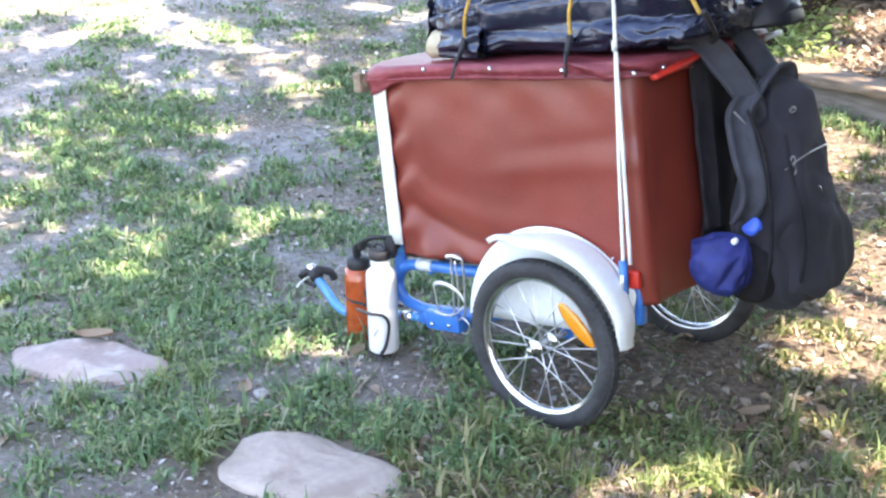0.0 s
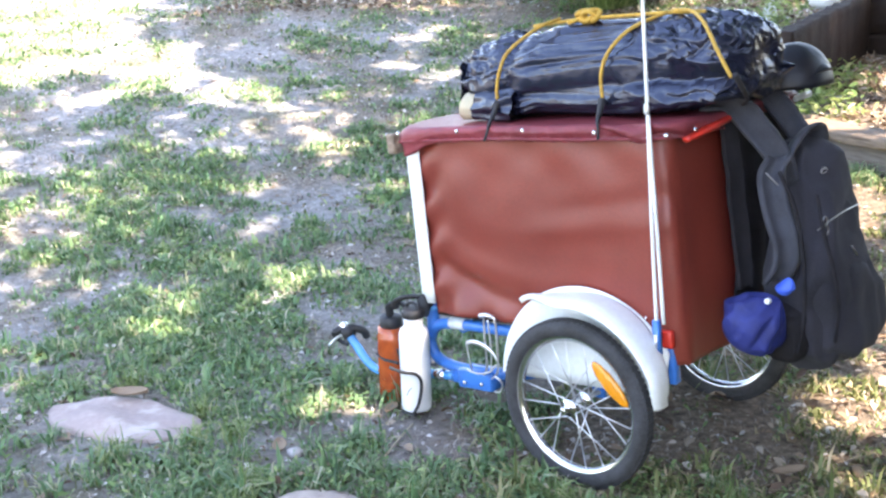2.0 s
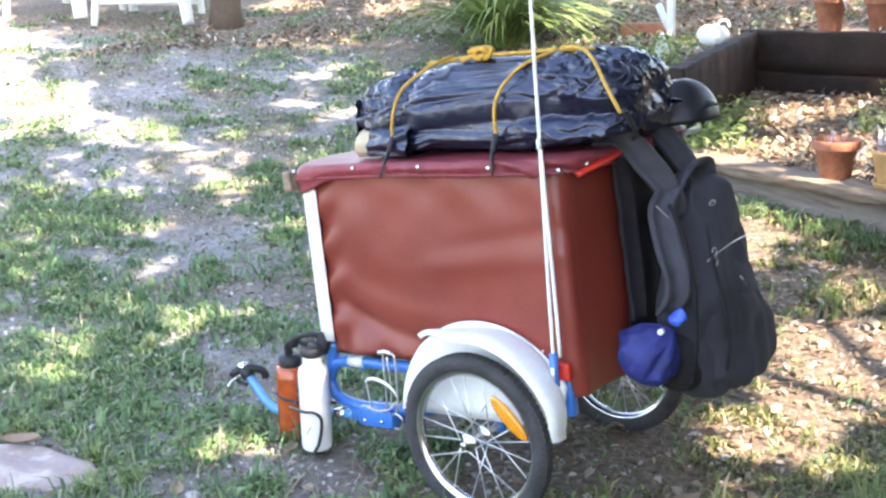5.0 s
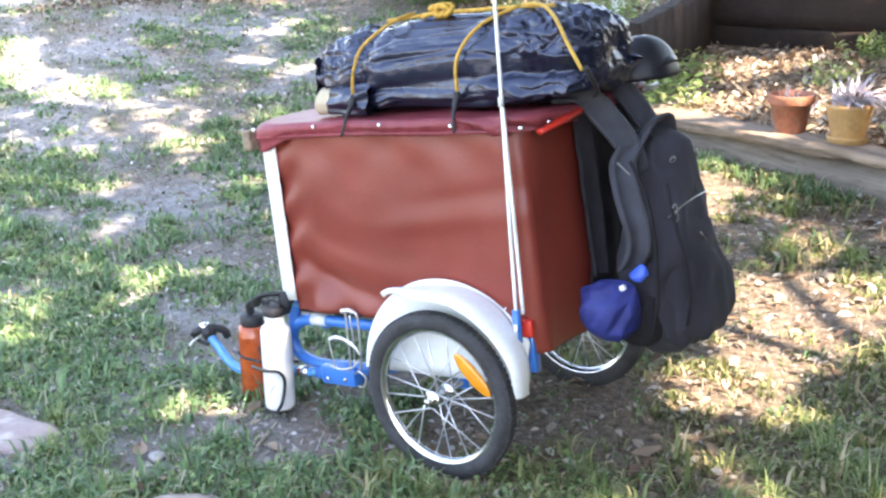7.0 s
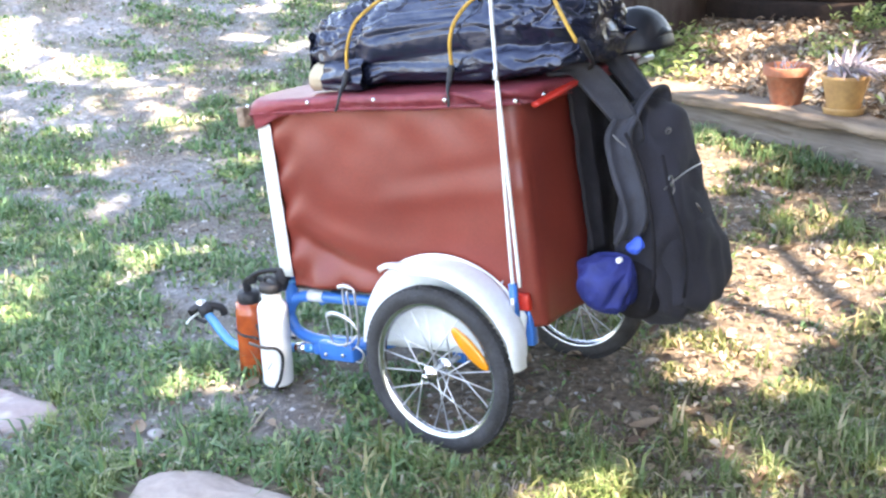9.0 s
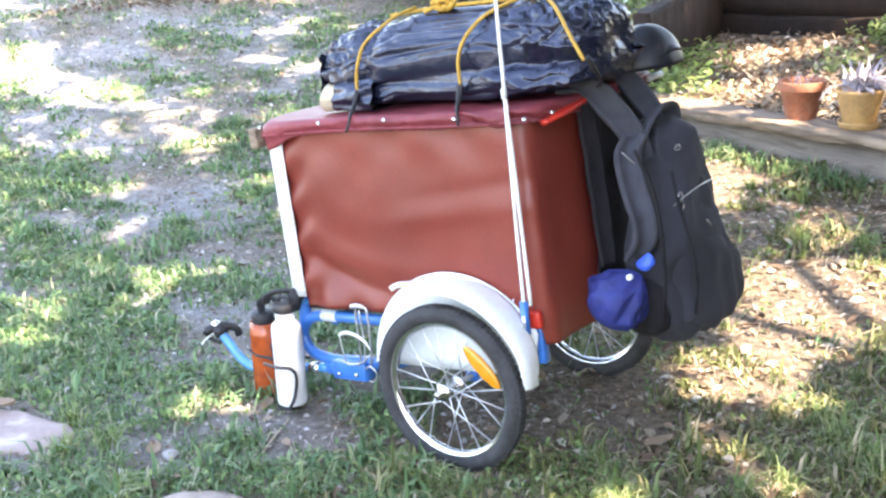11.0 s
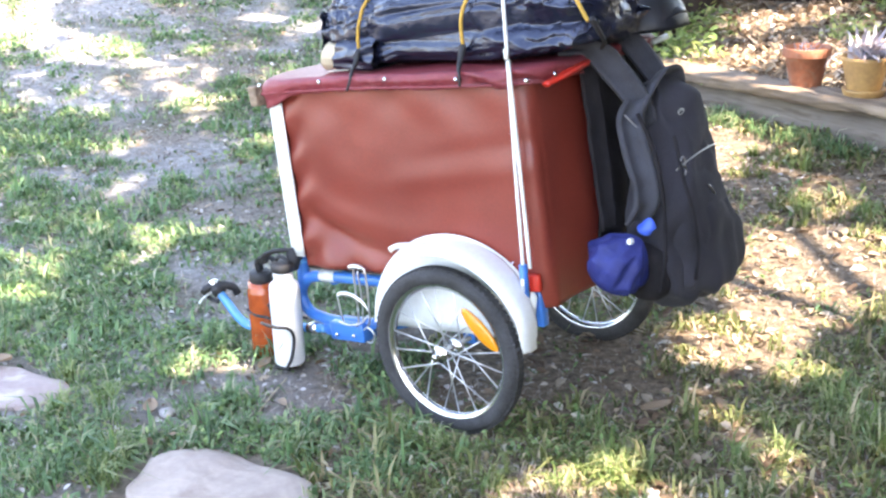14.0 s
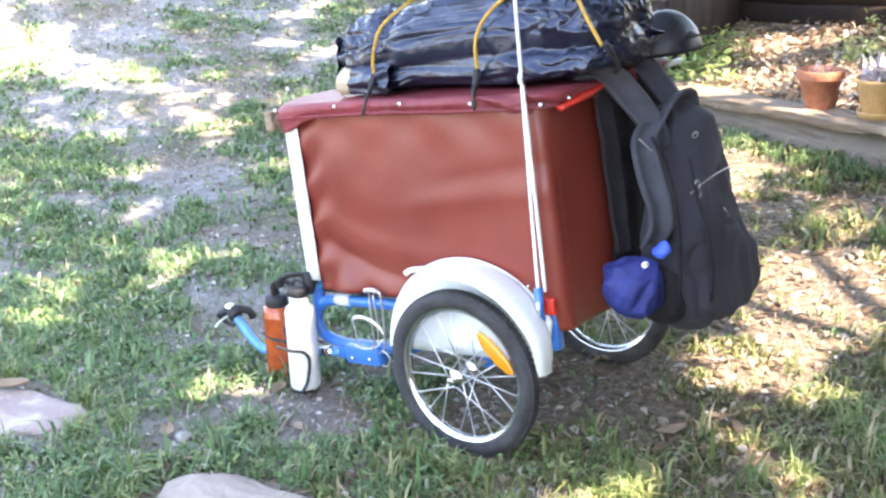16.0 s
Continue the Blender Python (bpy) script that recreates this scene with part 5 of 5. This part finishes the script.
def leaf_field(x, y, z, size, tilt, rng, slim=0.6):
    """Small pointed oval leaves, folded a little along the middle."""
    n = len(x)
    a = rng.random(n) * 2 * np.pi
    d = np.stack([np.cos(a), np.sin(a), tilt], -1)
    d /= np.linalg.norm(d, axis=1, keepdims=True)
    s = np.stack([-np.sin(a), np.cos(a), rng.normal(0, 0.35, n)], -1)
    p = np.stack([x, y, z], -1)
    S = size[:, None]
    up = np.array([0, 0, 1.0])
    w = s * S * slim * 0.5
    V = np.stack([p, p + d * S * 0.32 + w * 0.9 + up * S * 0.10, p + d * S * 0.68 + w * 0.75 + up * S * 0.09, p + d * S - up * S * 0.06, p + d * S * 0.68 - w * 0.75 + up * S * 0.09, p + d * S * 0.32 - w * 0.9 + up * S * 0.10], 1)
    k = np.arange(n)[:, None] * 6
    return V.reshape(-1, 3), np.concatenate([np.concatenate([k, k + 1, k + 2, k + 3], 1), np.concatenate([k, k + 3, k + 4, k + 5], 1)])


def merge_blades(name, sets, material, label, category):
    V, Q, T, o = [], [], [], 0
    for v, q, t in sets:
        V.append(v)
        T.append(np.concatenate([np.stack([q[:, 0], q[:, 1], q[:, 2]], 1), np.stack([q[:, 0], q[:, 2], q[:, 3]], 1), t]) + o)
        o += len(v)
    return stuff(name, np.concatenate(V), np.concatenate(T), material, label, category)


rng = np.random.default_rng(7)
# bare places and thick clumps, as circles in plan: x, y, radius
BARE = ((0.57, -0.07, 0.10), (0.08, 0.42, 0.22), (0.40, 0.42, 0.16), (0.28, -0.12, 0.13), (0.30, 1.15, 0.22), (0.20, 1.50, 0.20), (0.25, -0.24, 0.12), (0.64, 0.02, 0.14), (-0.42, -0.06, 0.10), (-0.74, -0.04, 0.08), (-0.36, -0.14, 0.10), (-2.45, 1.35, 0.30), (-2.95, 1.75, 0.25), (-0.1, 0.30, 0.22), (0.33, 1.38, 0.26), (0.40, 1.00, 0.17), (0.24, 0.70, 0.10), (0.58, 0.33, 0.11), (0.5, 0.70, 0.10), (0.33, 1.38, 0.16), (-3.3, 1.9, 0.4), (-4.4, 2.3, 0.5), (-1.25, 0.05, 0.13))
LUSH = ((-1.35, 0.52, 0.13), (-1.33, 0.71, 0.13), (-0.78, 0.50, 0.13), (-0.62, 0.14, 0.12), (-0.80, 0.16, 0.15), (-0.36, 0.16, 0.12), (-0.95, 0.0, 0.14), (-0.55, -0.22, 0.10), (0.22, 0.14, 0.15), (0.36, 0.02, 0.14), (0.12, -0.16, 0.16), (-0.18, -0.12, 0.12), (-0.86, -0.20, 0.20), (-1.45, 0.10, 0.28), (-1.95, 0.45, 0.33), (-0.72, -0.62, 0.20), (-1.95, 0.95, 0.30), (-2.9, 1.1, 0.4), (-0.30, -0.28, 0.16), (0.0, -0.30, 0.14), (-1.1, -0.15, 0.2), (-2.6, 1.9, 0.4), (-0.5, -0.55, 0.10))


def greenness(x, y):
    g = 0.34 * vnoise(x, y, 2.3, 4) + 0.50 * vnoise(x, y, 5.5, 5) + 0.30 * vnoise(x, y, 12, 6) - 0.05
    g = g + 0.05 * smooth(3.6, 4.6, np.hypot(x - 1.5, y + 2.0))
    for cx, cy, r in BARE:
        g = g - 0.23 * np.exp(-((x - cx) ** 2 + (y - cy) ** 2) / r ** 2)
    for cx, cy, r in LUSH:
        g = g + 0.30 * np.exp(-((x - cx) ** 2 + (y - cy) ** 2) / r ** 2)
    return g


def beyond_bed(x, y):
    d = (x - TA[0]) * TN[0] + (y - TA[1]) * TN[1]
    a = (x - TA[0]) * TD[0] + (y - TA[1]) * TD[1]
    return (d > -0.02) & (a > -0.3)


STONES = ((-1.125, -0.475, 0.235, 0.115, 0.35), (-0.275, -0.505, 0.225, 0.142, 0.35))


def clear(x, y, grow=1.0):
    keep = np.ones(len(x), bool)
    for cx, cy, rx, ry, t in STONES:
        u, v = (x - cx) * np.cos(t) + (y - cy) * np.sin(t), -(x - cx) * np.sin(t) + (y - cy) * np.cos(t)
        keep &= (u / rx) ** 2 + (v / ry) ** 2 > grow ** 2
    for wy in (0.0, 0.633):
        keep &= ~((np.abs(x) < 0.10) & (np.abs(y - wy) < 0.03))
    keep &= ~((np.hypot(x - 2.6, y - 2.6) < 0.3))
    return keep


def right_side(x, y):
    """1 on the drier, browner grass beside and behind the trailer's rear."""
    return smooth(-0.5, 0.35, x + 0.18 * (y - 0.3))


# broad-leaved weeds: small leaves in loose patches
x, y, r = wedge(30000, rng, 1.2, 9.0, power=1.25)
g = greenness(x, y) - 0.10 * right_side(x, y)
keep = (rng.random(len(x)) < 0.03 + 0.62 * smooth(0.50, 0.80, g)) & clear(x, y, 0.95) & ~beyond_bed(x, y)
x, y, r, g = x[keep], y[keep], r[keep], g[keep]
m = 7
hgt = (0.008 + 0.050 * smooth(0.45, 0.95, g) * rng.random(len(x)))
px = np.repeat(x, m) + rng.normal(0, 1, len(x) * m) * np.repeat(0.010 + 0.004 * r, m)
py = np.repeat(y, m) + rng.normal(0, 1, len(x) * m) * np.repeat(0.010 + 0.004 * r, m)
keep = clear(px, py, 0.97)
ph = np.repeat(hgt, m) * rng.random(len(px))
ps = (0.010 + 0.018 * rng.random(len(px)) ** 2) * (0.8 + 0.10 * np.repeat(r, m))
V, F = leaf_field(px[keep], py[keep], ground_z(px, py)[keep] + ph[keep], ps[keep], rng.normal(0.35, 0.5, keep.sum()), rng, 0.42)
stuff("weeds", V, F, WEED, "low broad-leaved green weeds over sandy soil", "weeds")


def tufts(count, cut, sign, r1, rng, lmin, lmax, per, wide=1.0):
    x, y, r = wedge(count, rng, 1.15, r1, power=1.25)
    rs = right_side(x, y)
    g = greenness(x, y) + (0.10 * rs if sign > 0 else -0.35 * rs)
    pick = rng.random(len(x)) < (rs if sign > 0 else 1 - 0.8 * rs)
    keep = (rng.random(len(x)) < 0.03 + 0.95 * smooth(cut + 0.01, cut + 0.24, g)) & pick & clear(x, y, 1.0) & ~beyond_bed(x, y)
    x, y, r = x[keep], y[keep], r[keep]
    spread = np.repeat(0.006 + 0.004 * r, per)
    px = np.repeat(x, per) + rng.normal(0, 1, len(x) * per) * spread
    py = np.repeat(y, per) + rng.normal(0, 1, len(x) * per) * spread
    k2 = clear(px, py, 1.0)
    big = np.repeat(rng.random(len(x)) ** 2, per)
    L = (lmin + (lmax - lmin) * big) * rng.uniform(0.5, 1.1, len(px))
    W = wide * (0.0014 + 0.0018 * rng.random(len(px))) * (0.75 + 0.22 * np.repeat(r, per))
    lean = np.clip(rng.normal(0.82, 0.28, len(px)), 0.05, 1.15)
    return blade_field(px[k2], py[k2], ground_z(px, py)[k2] - 0.002, L[k2], W[k2], lean[k2], rng)


def rosettes(spots, rng, per, lmin, lmax, wide=1.0):
    """Single thick tussocks: blades that spread from one root."""
    x, y, big = (np.repeat(np.array([q[k] for q in spots]), per) for k in range(3))
    n = len(x)
    px, py = x + rng.normal(0, 0.016, n) * big, y + rng.normal(0, 0.016, n) * big
    L = rng.uniform(lmin, lmax, n) * big
    return blade_field(px, py, ground_z(px, py) - 0.002, L, wide * rng.uniform(0.0013, 0.0027, n), np.clip(rng.normal(0.75, 0.25, n), 0.1, 1.1), rng)


def sown(count, rng, lo, hi, side, r1=6.5):
    """Places for tussocks, gathered where the ground is greenest."""
    x, y, r = wedge(count, rng, 1.25, r1, power=1.2)
    rs = right_side(x, y)
    keep = (greenness(x, y) > lo + (hi - lo) * rng.random(count)) & clear(x, y, 1.12) & ~beyond_bed(x, y) & (rng.random(count) < (rs if side > 0 else 1 - rs))
    return [(a, b, c) for a, b, c in zip(x[keep], y[keep], 0.6 + 0.7 * rng.random(keep.sum()))]


merge_blades("grass", [tufts(19000, 0.50, -1, 10.0, rng, 0.025, 0.080, 8), tufts(6500, 0.50, -1, 8.0, rng, 0.035, 0.085, 8, 1.8), tufts(1800, 0.43, -1, 6.0, rng, 0.06, 0.14, 12, 1.3), rosettes(sown(1500, rng, 0.45, 0.85, -1), rng, 34, 0.04, 0.10)], GRASS, "patchy green lawn grass with bare soil between", "grass")
merge_blades("dry_grass", [tufts(12000, 0.40, 1, 7.0, rng, 0.025, 0.085, 8), tufts(2600, 0.44, 1, 6.0, rng, 0.035, 0.09, 8, 1.8), tufts(1300, 0.40, 1, 6.0, rng, 0.06, 0.16, 12, 1.3), tufts(5000, 0.33, -1, 10.0, rng, 0.015, 0.05, 4)], OLIVE, "olive and straw-coloured grass tufts", "grass")
merge_blades("tussocks", [rosettes(sown(520, rng, 0.35, 0.75, 1), rng, 46, 0.05, 0.12), rosettes([(0.80, 0.46, 1.3), (0.86, 0.40, 1.2), (0.72, 0.52, 1.1), (0.90, 0.55, 1.2), (0.45, -0.02, 1.0), (0.40, 0.05, 0.9), (0.62, 0.20, 1.0), (0.05, -0.09, 0.8), (-0.04, -0.12, 0.7), (0.24, -0.20, 0.8), (-0.52, -0.56, 1.0), (-0.58, -0.50, 0.9), (-0.47, -0.62, 1.1), (-0.95, -0.62, 1.0), (-0.80, -0.36, 1.0), (-0.86, -0.44, 0.9), (-1.30, -0.33, 0.9), (-0.10, -0.08, 0.7), (0.12, -0.14, 0.7), (-0.22, -0.28, 0.8), (-0.98, -0.32, 0.9)], rng, 60, 0.06, 0.13)], FRESH, "separate fresh green grass tussocks", "grass")

# straw and thatch that lies flat on the bare soil
x, y, r = wedge(34000, rng, 1.2, 9.0, power=1.2)
# a raked heap of straw beside the wheel
x, y, r = np.concatenate([x, rng.normal(0.27, 0.11, 900)]), np.concatenate([y, rng.normal(-0.12, 0.08, 900)]), np.concatenate([r, np.full(900, 2.3)])
keep = clear(x, y, 1.0) & ~beyond_bed(x, y)
x, y, r = x[keep], y[keep], r[keep]
n = len(x)
merge_blades("thatch", [blade_field(x, y, ground_z(x, y) + 0.003, rng.uniform(0.012, 0.055, n), rng.uniform(0.0006, 0.0016, n) * (0.8 + 0.15 * r), rng.uniform(0.95, 1.25, n), rng)], THATCH, "dry straw and thatch lying on the soil", "straw")

# tall grass along the foot of the timber
t = rng.random(420) * 4.4
fx, fy = TA[0] + TD[0] * t - TN[0] * (0.03 + 0.10 * rng.random(420)), TA[1] + TD[1] * t - TN[1] * (0.03 + 0.10 * rng.random(420))
tall = vnoise(fx, fy, 3.0, 8) > 0.50
fx, fy = np.repeat(fx[tall], 8), np.repeat(fy[tall], 8)
fx, fy = fx + rng.normal(0, 0.015, len(fx)), fy + rng.normal(0, 0.015, len(fx))
merge_blades("edge_grass", [blade_field(fx, fy, ground_z(fx, fy), rng.uniform(0.04, 0.15, len(fx)), rng.uniform(0.0015, 0.0040, len(fx)), np.clip(rng.normal(0.95, 0.25, len(fx)), 0.2, 1.25), rng)], GRASS, "longer grass along the foot of the timber", "grass")

# thinner growth in the rest of the yard, behind and beside the path
rg2 = np.random.default_rng(19)
x, y, r = wedge(9000, rg2, 0.5, 8.0, 72, 362)
keep = (vnoise(x, y, 2.3, 4) + 0.5 * vnoise(x, y, 5.5, 5) > 0.72) & ~beyond_bed(x, y) & ~((x > 3.0) & (x < 3.25))
x, y, r = np.repeat(x[keep], 6), np.repeat(y[keep], 6), np.repeat(r[keep], 6)
x, y = x + rg2.normal(0, 0.03, len(x)), y + rg2.normal(0, 0.03, len(x))
n = len(x)
merge_blades("yard_grass", [blade_field(x, y, ground_z(x, y) - 0.002, rg2.uniform(0.03, 0.10, n), rg2.uniform(0.002, 0.005, n), np.clip(rg2.normal(0.8, 0.28, n), 0.05, 1.15), rg2)], GRASS, "patchy green grass in the rest of the yard", "grass")

# leaf litter: thick on the raised bed, thin on the lawn
x, y, r = wedge(70000, rng, 4.2, 11.0, 3, 62)
keep = beyond_bed(x, y) | ((r > 8.6) & (x > -5.6)) | ((y > 3.6) & (x > -3.2))
keep &= vnoise(x, y, 2.0, 11) + 0.3 * vnoise(x, y, 7, 12) > 0.35
x, y = x[keep], y[keep]
V, F = leaf_field(x, y, ground_z(x, y) + 0.004 + 0.02 * rng.random(len(x)), 0.016 + 0.060 * rng.random(len(x)) ** 1.6, rng.normal(0, 0.6, len(x)), rng, 0.38)
stuff("leaf_litter", V, F, DRYLEAF, "thick brown and bleached leaf litter on the raised bed", "leaf litter")
x, y, r = wedge(19000, rng, 1.2, 8.0)
keep = clear(x, y, 1.0) & ~beyond_bed(x, y) & (rng.random(len(x)) < 0.22 + 0.78 * right_side(x, y))
x, y = x[keep], y[keep]
V, F = leaf_field(x, y, ground_z(x, y) + 0.003 + 0.008 * rng.random(len(x)), (0.010 + 0.040 * rng.random(len(x)) ** 1.8) * (1 + 0.2 * right_side(x, y)), rng.normal(0, 0.3, len(x)), rng, 0.48)
stuff("lawn_litter", V, F, DRYLEAF, "scattered dry leaf bits on the lawn", "leaf litter")
x, y, r = wedge(20000, rng, 1.2, 10.0)
keep = clear(x, y, 1.0) & ~beyond_bed(x, y) & (rng.random(len(x)) < 1 - 0.7 * right_side(x, y))
x, y, r = x[keep], y[keep], r[keep]
V, F = leaf_field(x, y, ground_z(x, y) + 0.002 + 0.010 * rng.random(len(x)), rng.uniform(0.005, 0.022, len(x)) * (0.8 + 0.12 * r), rng.normal(0, 0.3, len(x)), rng, 0.6)
stuff("pale_litter", V, F, PALELEAF, "pale bleached bits of leaf and shell on the sand", "leaf litter")
# low green plants in the bed
x, y, r = wedge(1600, rng, 5.0, 8.0, 5, 50)
keep = beyond_bed(x, y) & (y < 4.9) & (vnoise(x, y, 2.6, 14) > 0.62)
x, y = np.repeat(x[keep], 16), np.repeat(y[keep], 16)
x, y = x + rng.normal(0, 0.05, len(x)), y + rng.normal(0, 0.05, len(x))
V, F = leaf_field(x, y, ground_z(x, y) + 0.14 * rng.random(len(x)), rng.uniform(0.025, 0.06, len(x)), rng.normal(0.2, 0.6, len(x)), rng, 0.40)
stuff("bed_plants", V, F, STRAP, "sprawling green plants in the raised bed", "weeds")

# ---- shade trees that stand beside the yard ----
# openings between the boughs, as places on the ground that the sun reaches: x, y, radius
GAPS = ((-3.25, 4.85, 0.22), (0.28, -0.14, 0.05), (-1.66, -0.06, 0.03), (-1.72, 0.60, 0.06), (0.17, 1.55, 0.18), (0.19, 1.30, 0.10), (0.35, 1.36, 0.18), (0.43, 1.41, 0.12), (0.38, 1.06, 0.16), (0.46, 0.97, 0.10), (0.33, 0.90, 0.08), (0.23, 0.77, 0.05), (0.29, 0.61, 0.05), (0.47, 0.72, 0.08), (0.57, 0.70, 0.07), (0.45, 0.43, 0.06), (0.55, 0.34, 0.06), (0.62, 0.30, 0.06), (0.38, 0.07, 0.04), (0.38, -0.08, 0.05), (0.53, -0.02, 0.04), (0.5, 1.75, 0.14), (-6.17, 5.1, 0.22), (-5.4, 5.49, 0.22), (-4.24, 3.85, 0.06), (-3.82, 3.05, 0.08), (-3.6, 2.4, 0.05), (-3.19, 1.84, 0.04), (-1.28, -0.08, 0.02), (-1.02, -0.26, 0.02), (-1.52, 0.02, 0.03), (-1.75, 0.15, 0.03), (0.25, -0.25, 0.03), (0.62, -0.02, 0.03), (0.72, 0.14, 0.03), (-0.44, 2.29, 0.07), (0.0, 2.11, 0.04), (-4.1, 2.1, 0.2), (0.12, 1.56, 0.12), (0.14, 1.92, 0.03), (-0.76, -0.04, 0.09), (-0.68, 0.00, 0.07), (-1.38, 0.22, 0.01), (-1.60, 0.33, 0.02), (-2.05, 0.54, 0.01), (-1.15, 0.14, 0.03), (-0.36, 2.84, 0.05), (-2.90, 1.78, 0.12), (-3.4, 3.05, 0.05), (-0.52, 2.63, 0.16), (0.20, 0.80, 0.08), (-0.95, 3.35, 0.20), (-0.55, 3.60, 0.22), (-0.05, 3.35, 0.16), (-1.0, 3.05, 0.16), (-0.2, 4.0, 0.25), (-1.2, 4.3, 0.25), (-2.3, 4.9, 0.2), (-2.3, 0.9, 0.05), (-2.7, 1.2, 0.06), (-1.9, 0.2, 0.04), (-2.25, 1.6, 0.06), (-1.8, 5.4, 0.2))


def lit(px, py, pz):
    gx_, gy_ = px - SUN.x / SUN.z * pz, py - SUN.y / SUN.z * pz
    out = np.zeros(len(px), bool)
    for cx, cy, rr in GAPS:
        out |= np.hypot(gx_ - cx, gy_ - cy) < 0.07 + rr * (0.7 + 0.7 * vnoise(gx_, gy_, 9, 21))
    return out | (gx_ + 2.0 * np.maximum(0, gy_ - 2.2) < -4.65 + 1.0 * (vnoise(gx_, gy_, 1.7, 22) - 0.5))


def shade_tree(base, height, reach, seed, label, low_bough=False, girth=0.20, boughs=True):
    rnd = random.Random(seed)
    root = thing("tree", Matrix.Translation(base), label, "tree", "shade trees")
    b = Vector(base)
    obj("trunk", *tube([(0, 0, -0.1), (0.08, 0.05, height * 0.3), (0.02, 0.12, height * 0.62), (-0.1, 0.1, height * 0.9)], lambda u: girth - 0.65 * girth * u + 0.35 * girth * max(0.0, 1 - u * 12) ** 2, 14), BARK, root)
    for k in range(11):
        a = 2 * math.pi * k / 11 + rnd.uniform(-0.2, 0.2)
        L = reach * rnd.uniform(0.55, 1.0)
        z0 = height * rnd.uniform(0.45, 0.85)
        p = [(0, 0.08, z0), (math.cos(a) * L * 0.4, math.sin(a) * L * 0.4, z0 + 0.5), (math.cos(a) * L, math.sin(a) * L, z0 + rnd.uniform(0.5, 1.3))]
        obj("limb", *tube(p, lambda u: 0.07 - 0.055 * u, 8), BARK, root)
    rg = np.random.default_rng(seed)
    n = int((62 if low_bough else 50) * reach * reach)
    a = rg.random(n) * 2 * np.pi
    rr = reach * 1.15 * np.sqrt(rg.random(n))
    cx, cy = rr * np.cos(a), rr * np.sin(a)
    cz = height * 0.72 + height * 0.33 * rg.random(n) * (1 - 0.5 * (rr / reach / 1.15) ** 2)
    per = 25
    lx, ly, lz = (np.repeat(c, per) + rg.normal(0, 0.20, n * per) for c in (cx, cy, cz))
    keep = ~lit(lx + b.x, ly + b.y, lz + b.z)
    lx, ly, lz = lx[keep], ly[keep], lz[keep]
    if low_bough:
        # one thick bough, that keeps the trailer in the shade
        k = 14500
        gx_, gy_, gz_ = rg.uniform(-1.45, 0.75, k), rg.uniform(-0.95, 1.0, k), rg.uniform(3.4, 4.6, k)
        ex, ey = gx_ + SUN.x / SUN.z * gz_, gy_ + SUN.y / SUN.z * gz_
        keep = ~lit(ex, ey, gz_)
        lx, ly, lz = np.concatenate([lx, (ex - b.x)[keep]]), np.concatenate([ly, (ey - b.y)[keep]]), np.concatenate([lz, (gz_ - b.z)[keep]])
    elif boughs:
        # long boughs over the middle of the yard
        k = 12000
        gx_, gy_, gz_ = rg.uniform(-7.0, -1.2, k), rg.uniform(0.9, 5.6, k), rg.uniform(4.9, 6.4, k)
        keep = vnoise(gx_, gy_, 1.5, 41) + 0.5 * vnoise(gx_, gy_, 4.0, 42) > 0.52
        ex, ey = gx_ + SUN.x / SUN.z * gz_, gy_ + SUN.y / SUN.z * gz_
        keep &= ~lit(ex, ey, gz_)
        lx, ly, lz = np.concatenate([lx, (ex - b.x)[keep]]), np.concatenate([ly, (ey - b.y)[keep]]), np.concatenate([lz, (gz_ - b.z)[keep]])
    V, F = leaf_field(lx, ly, lz, rg.uniform(0.09, 0.17, len(lx)), rg.normal(0, 0.6, len(lx)), rg, 0.6)
    crown = stuff("crown", V, F, CROWN, "", "")
    del crown["kind"]
    crown.parent = root
    return root


shade_tree((4.6, 0.4, 0), 5.2, 3.4, 31, "spreading broad-leaved tree beside the yard", True)
shade_tree((2.3, 5.6, 0), 6.6, 5.7, 32, "spreading broad-leaved tree behind the raised bed")
shade_tree(tuple(at_ground(-5.46, 4.24)), 6.0, 2.3, 33, "broad-leaved tree behind the garden chairs", girth=0.11, boughs=False)
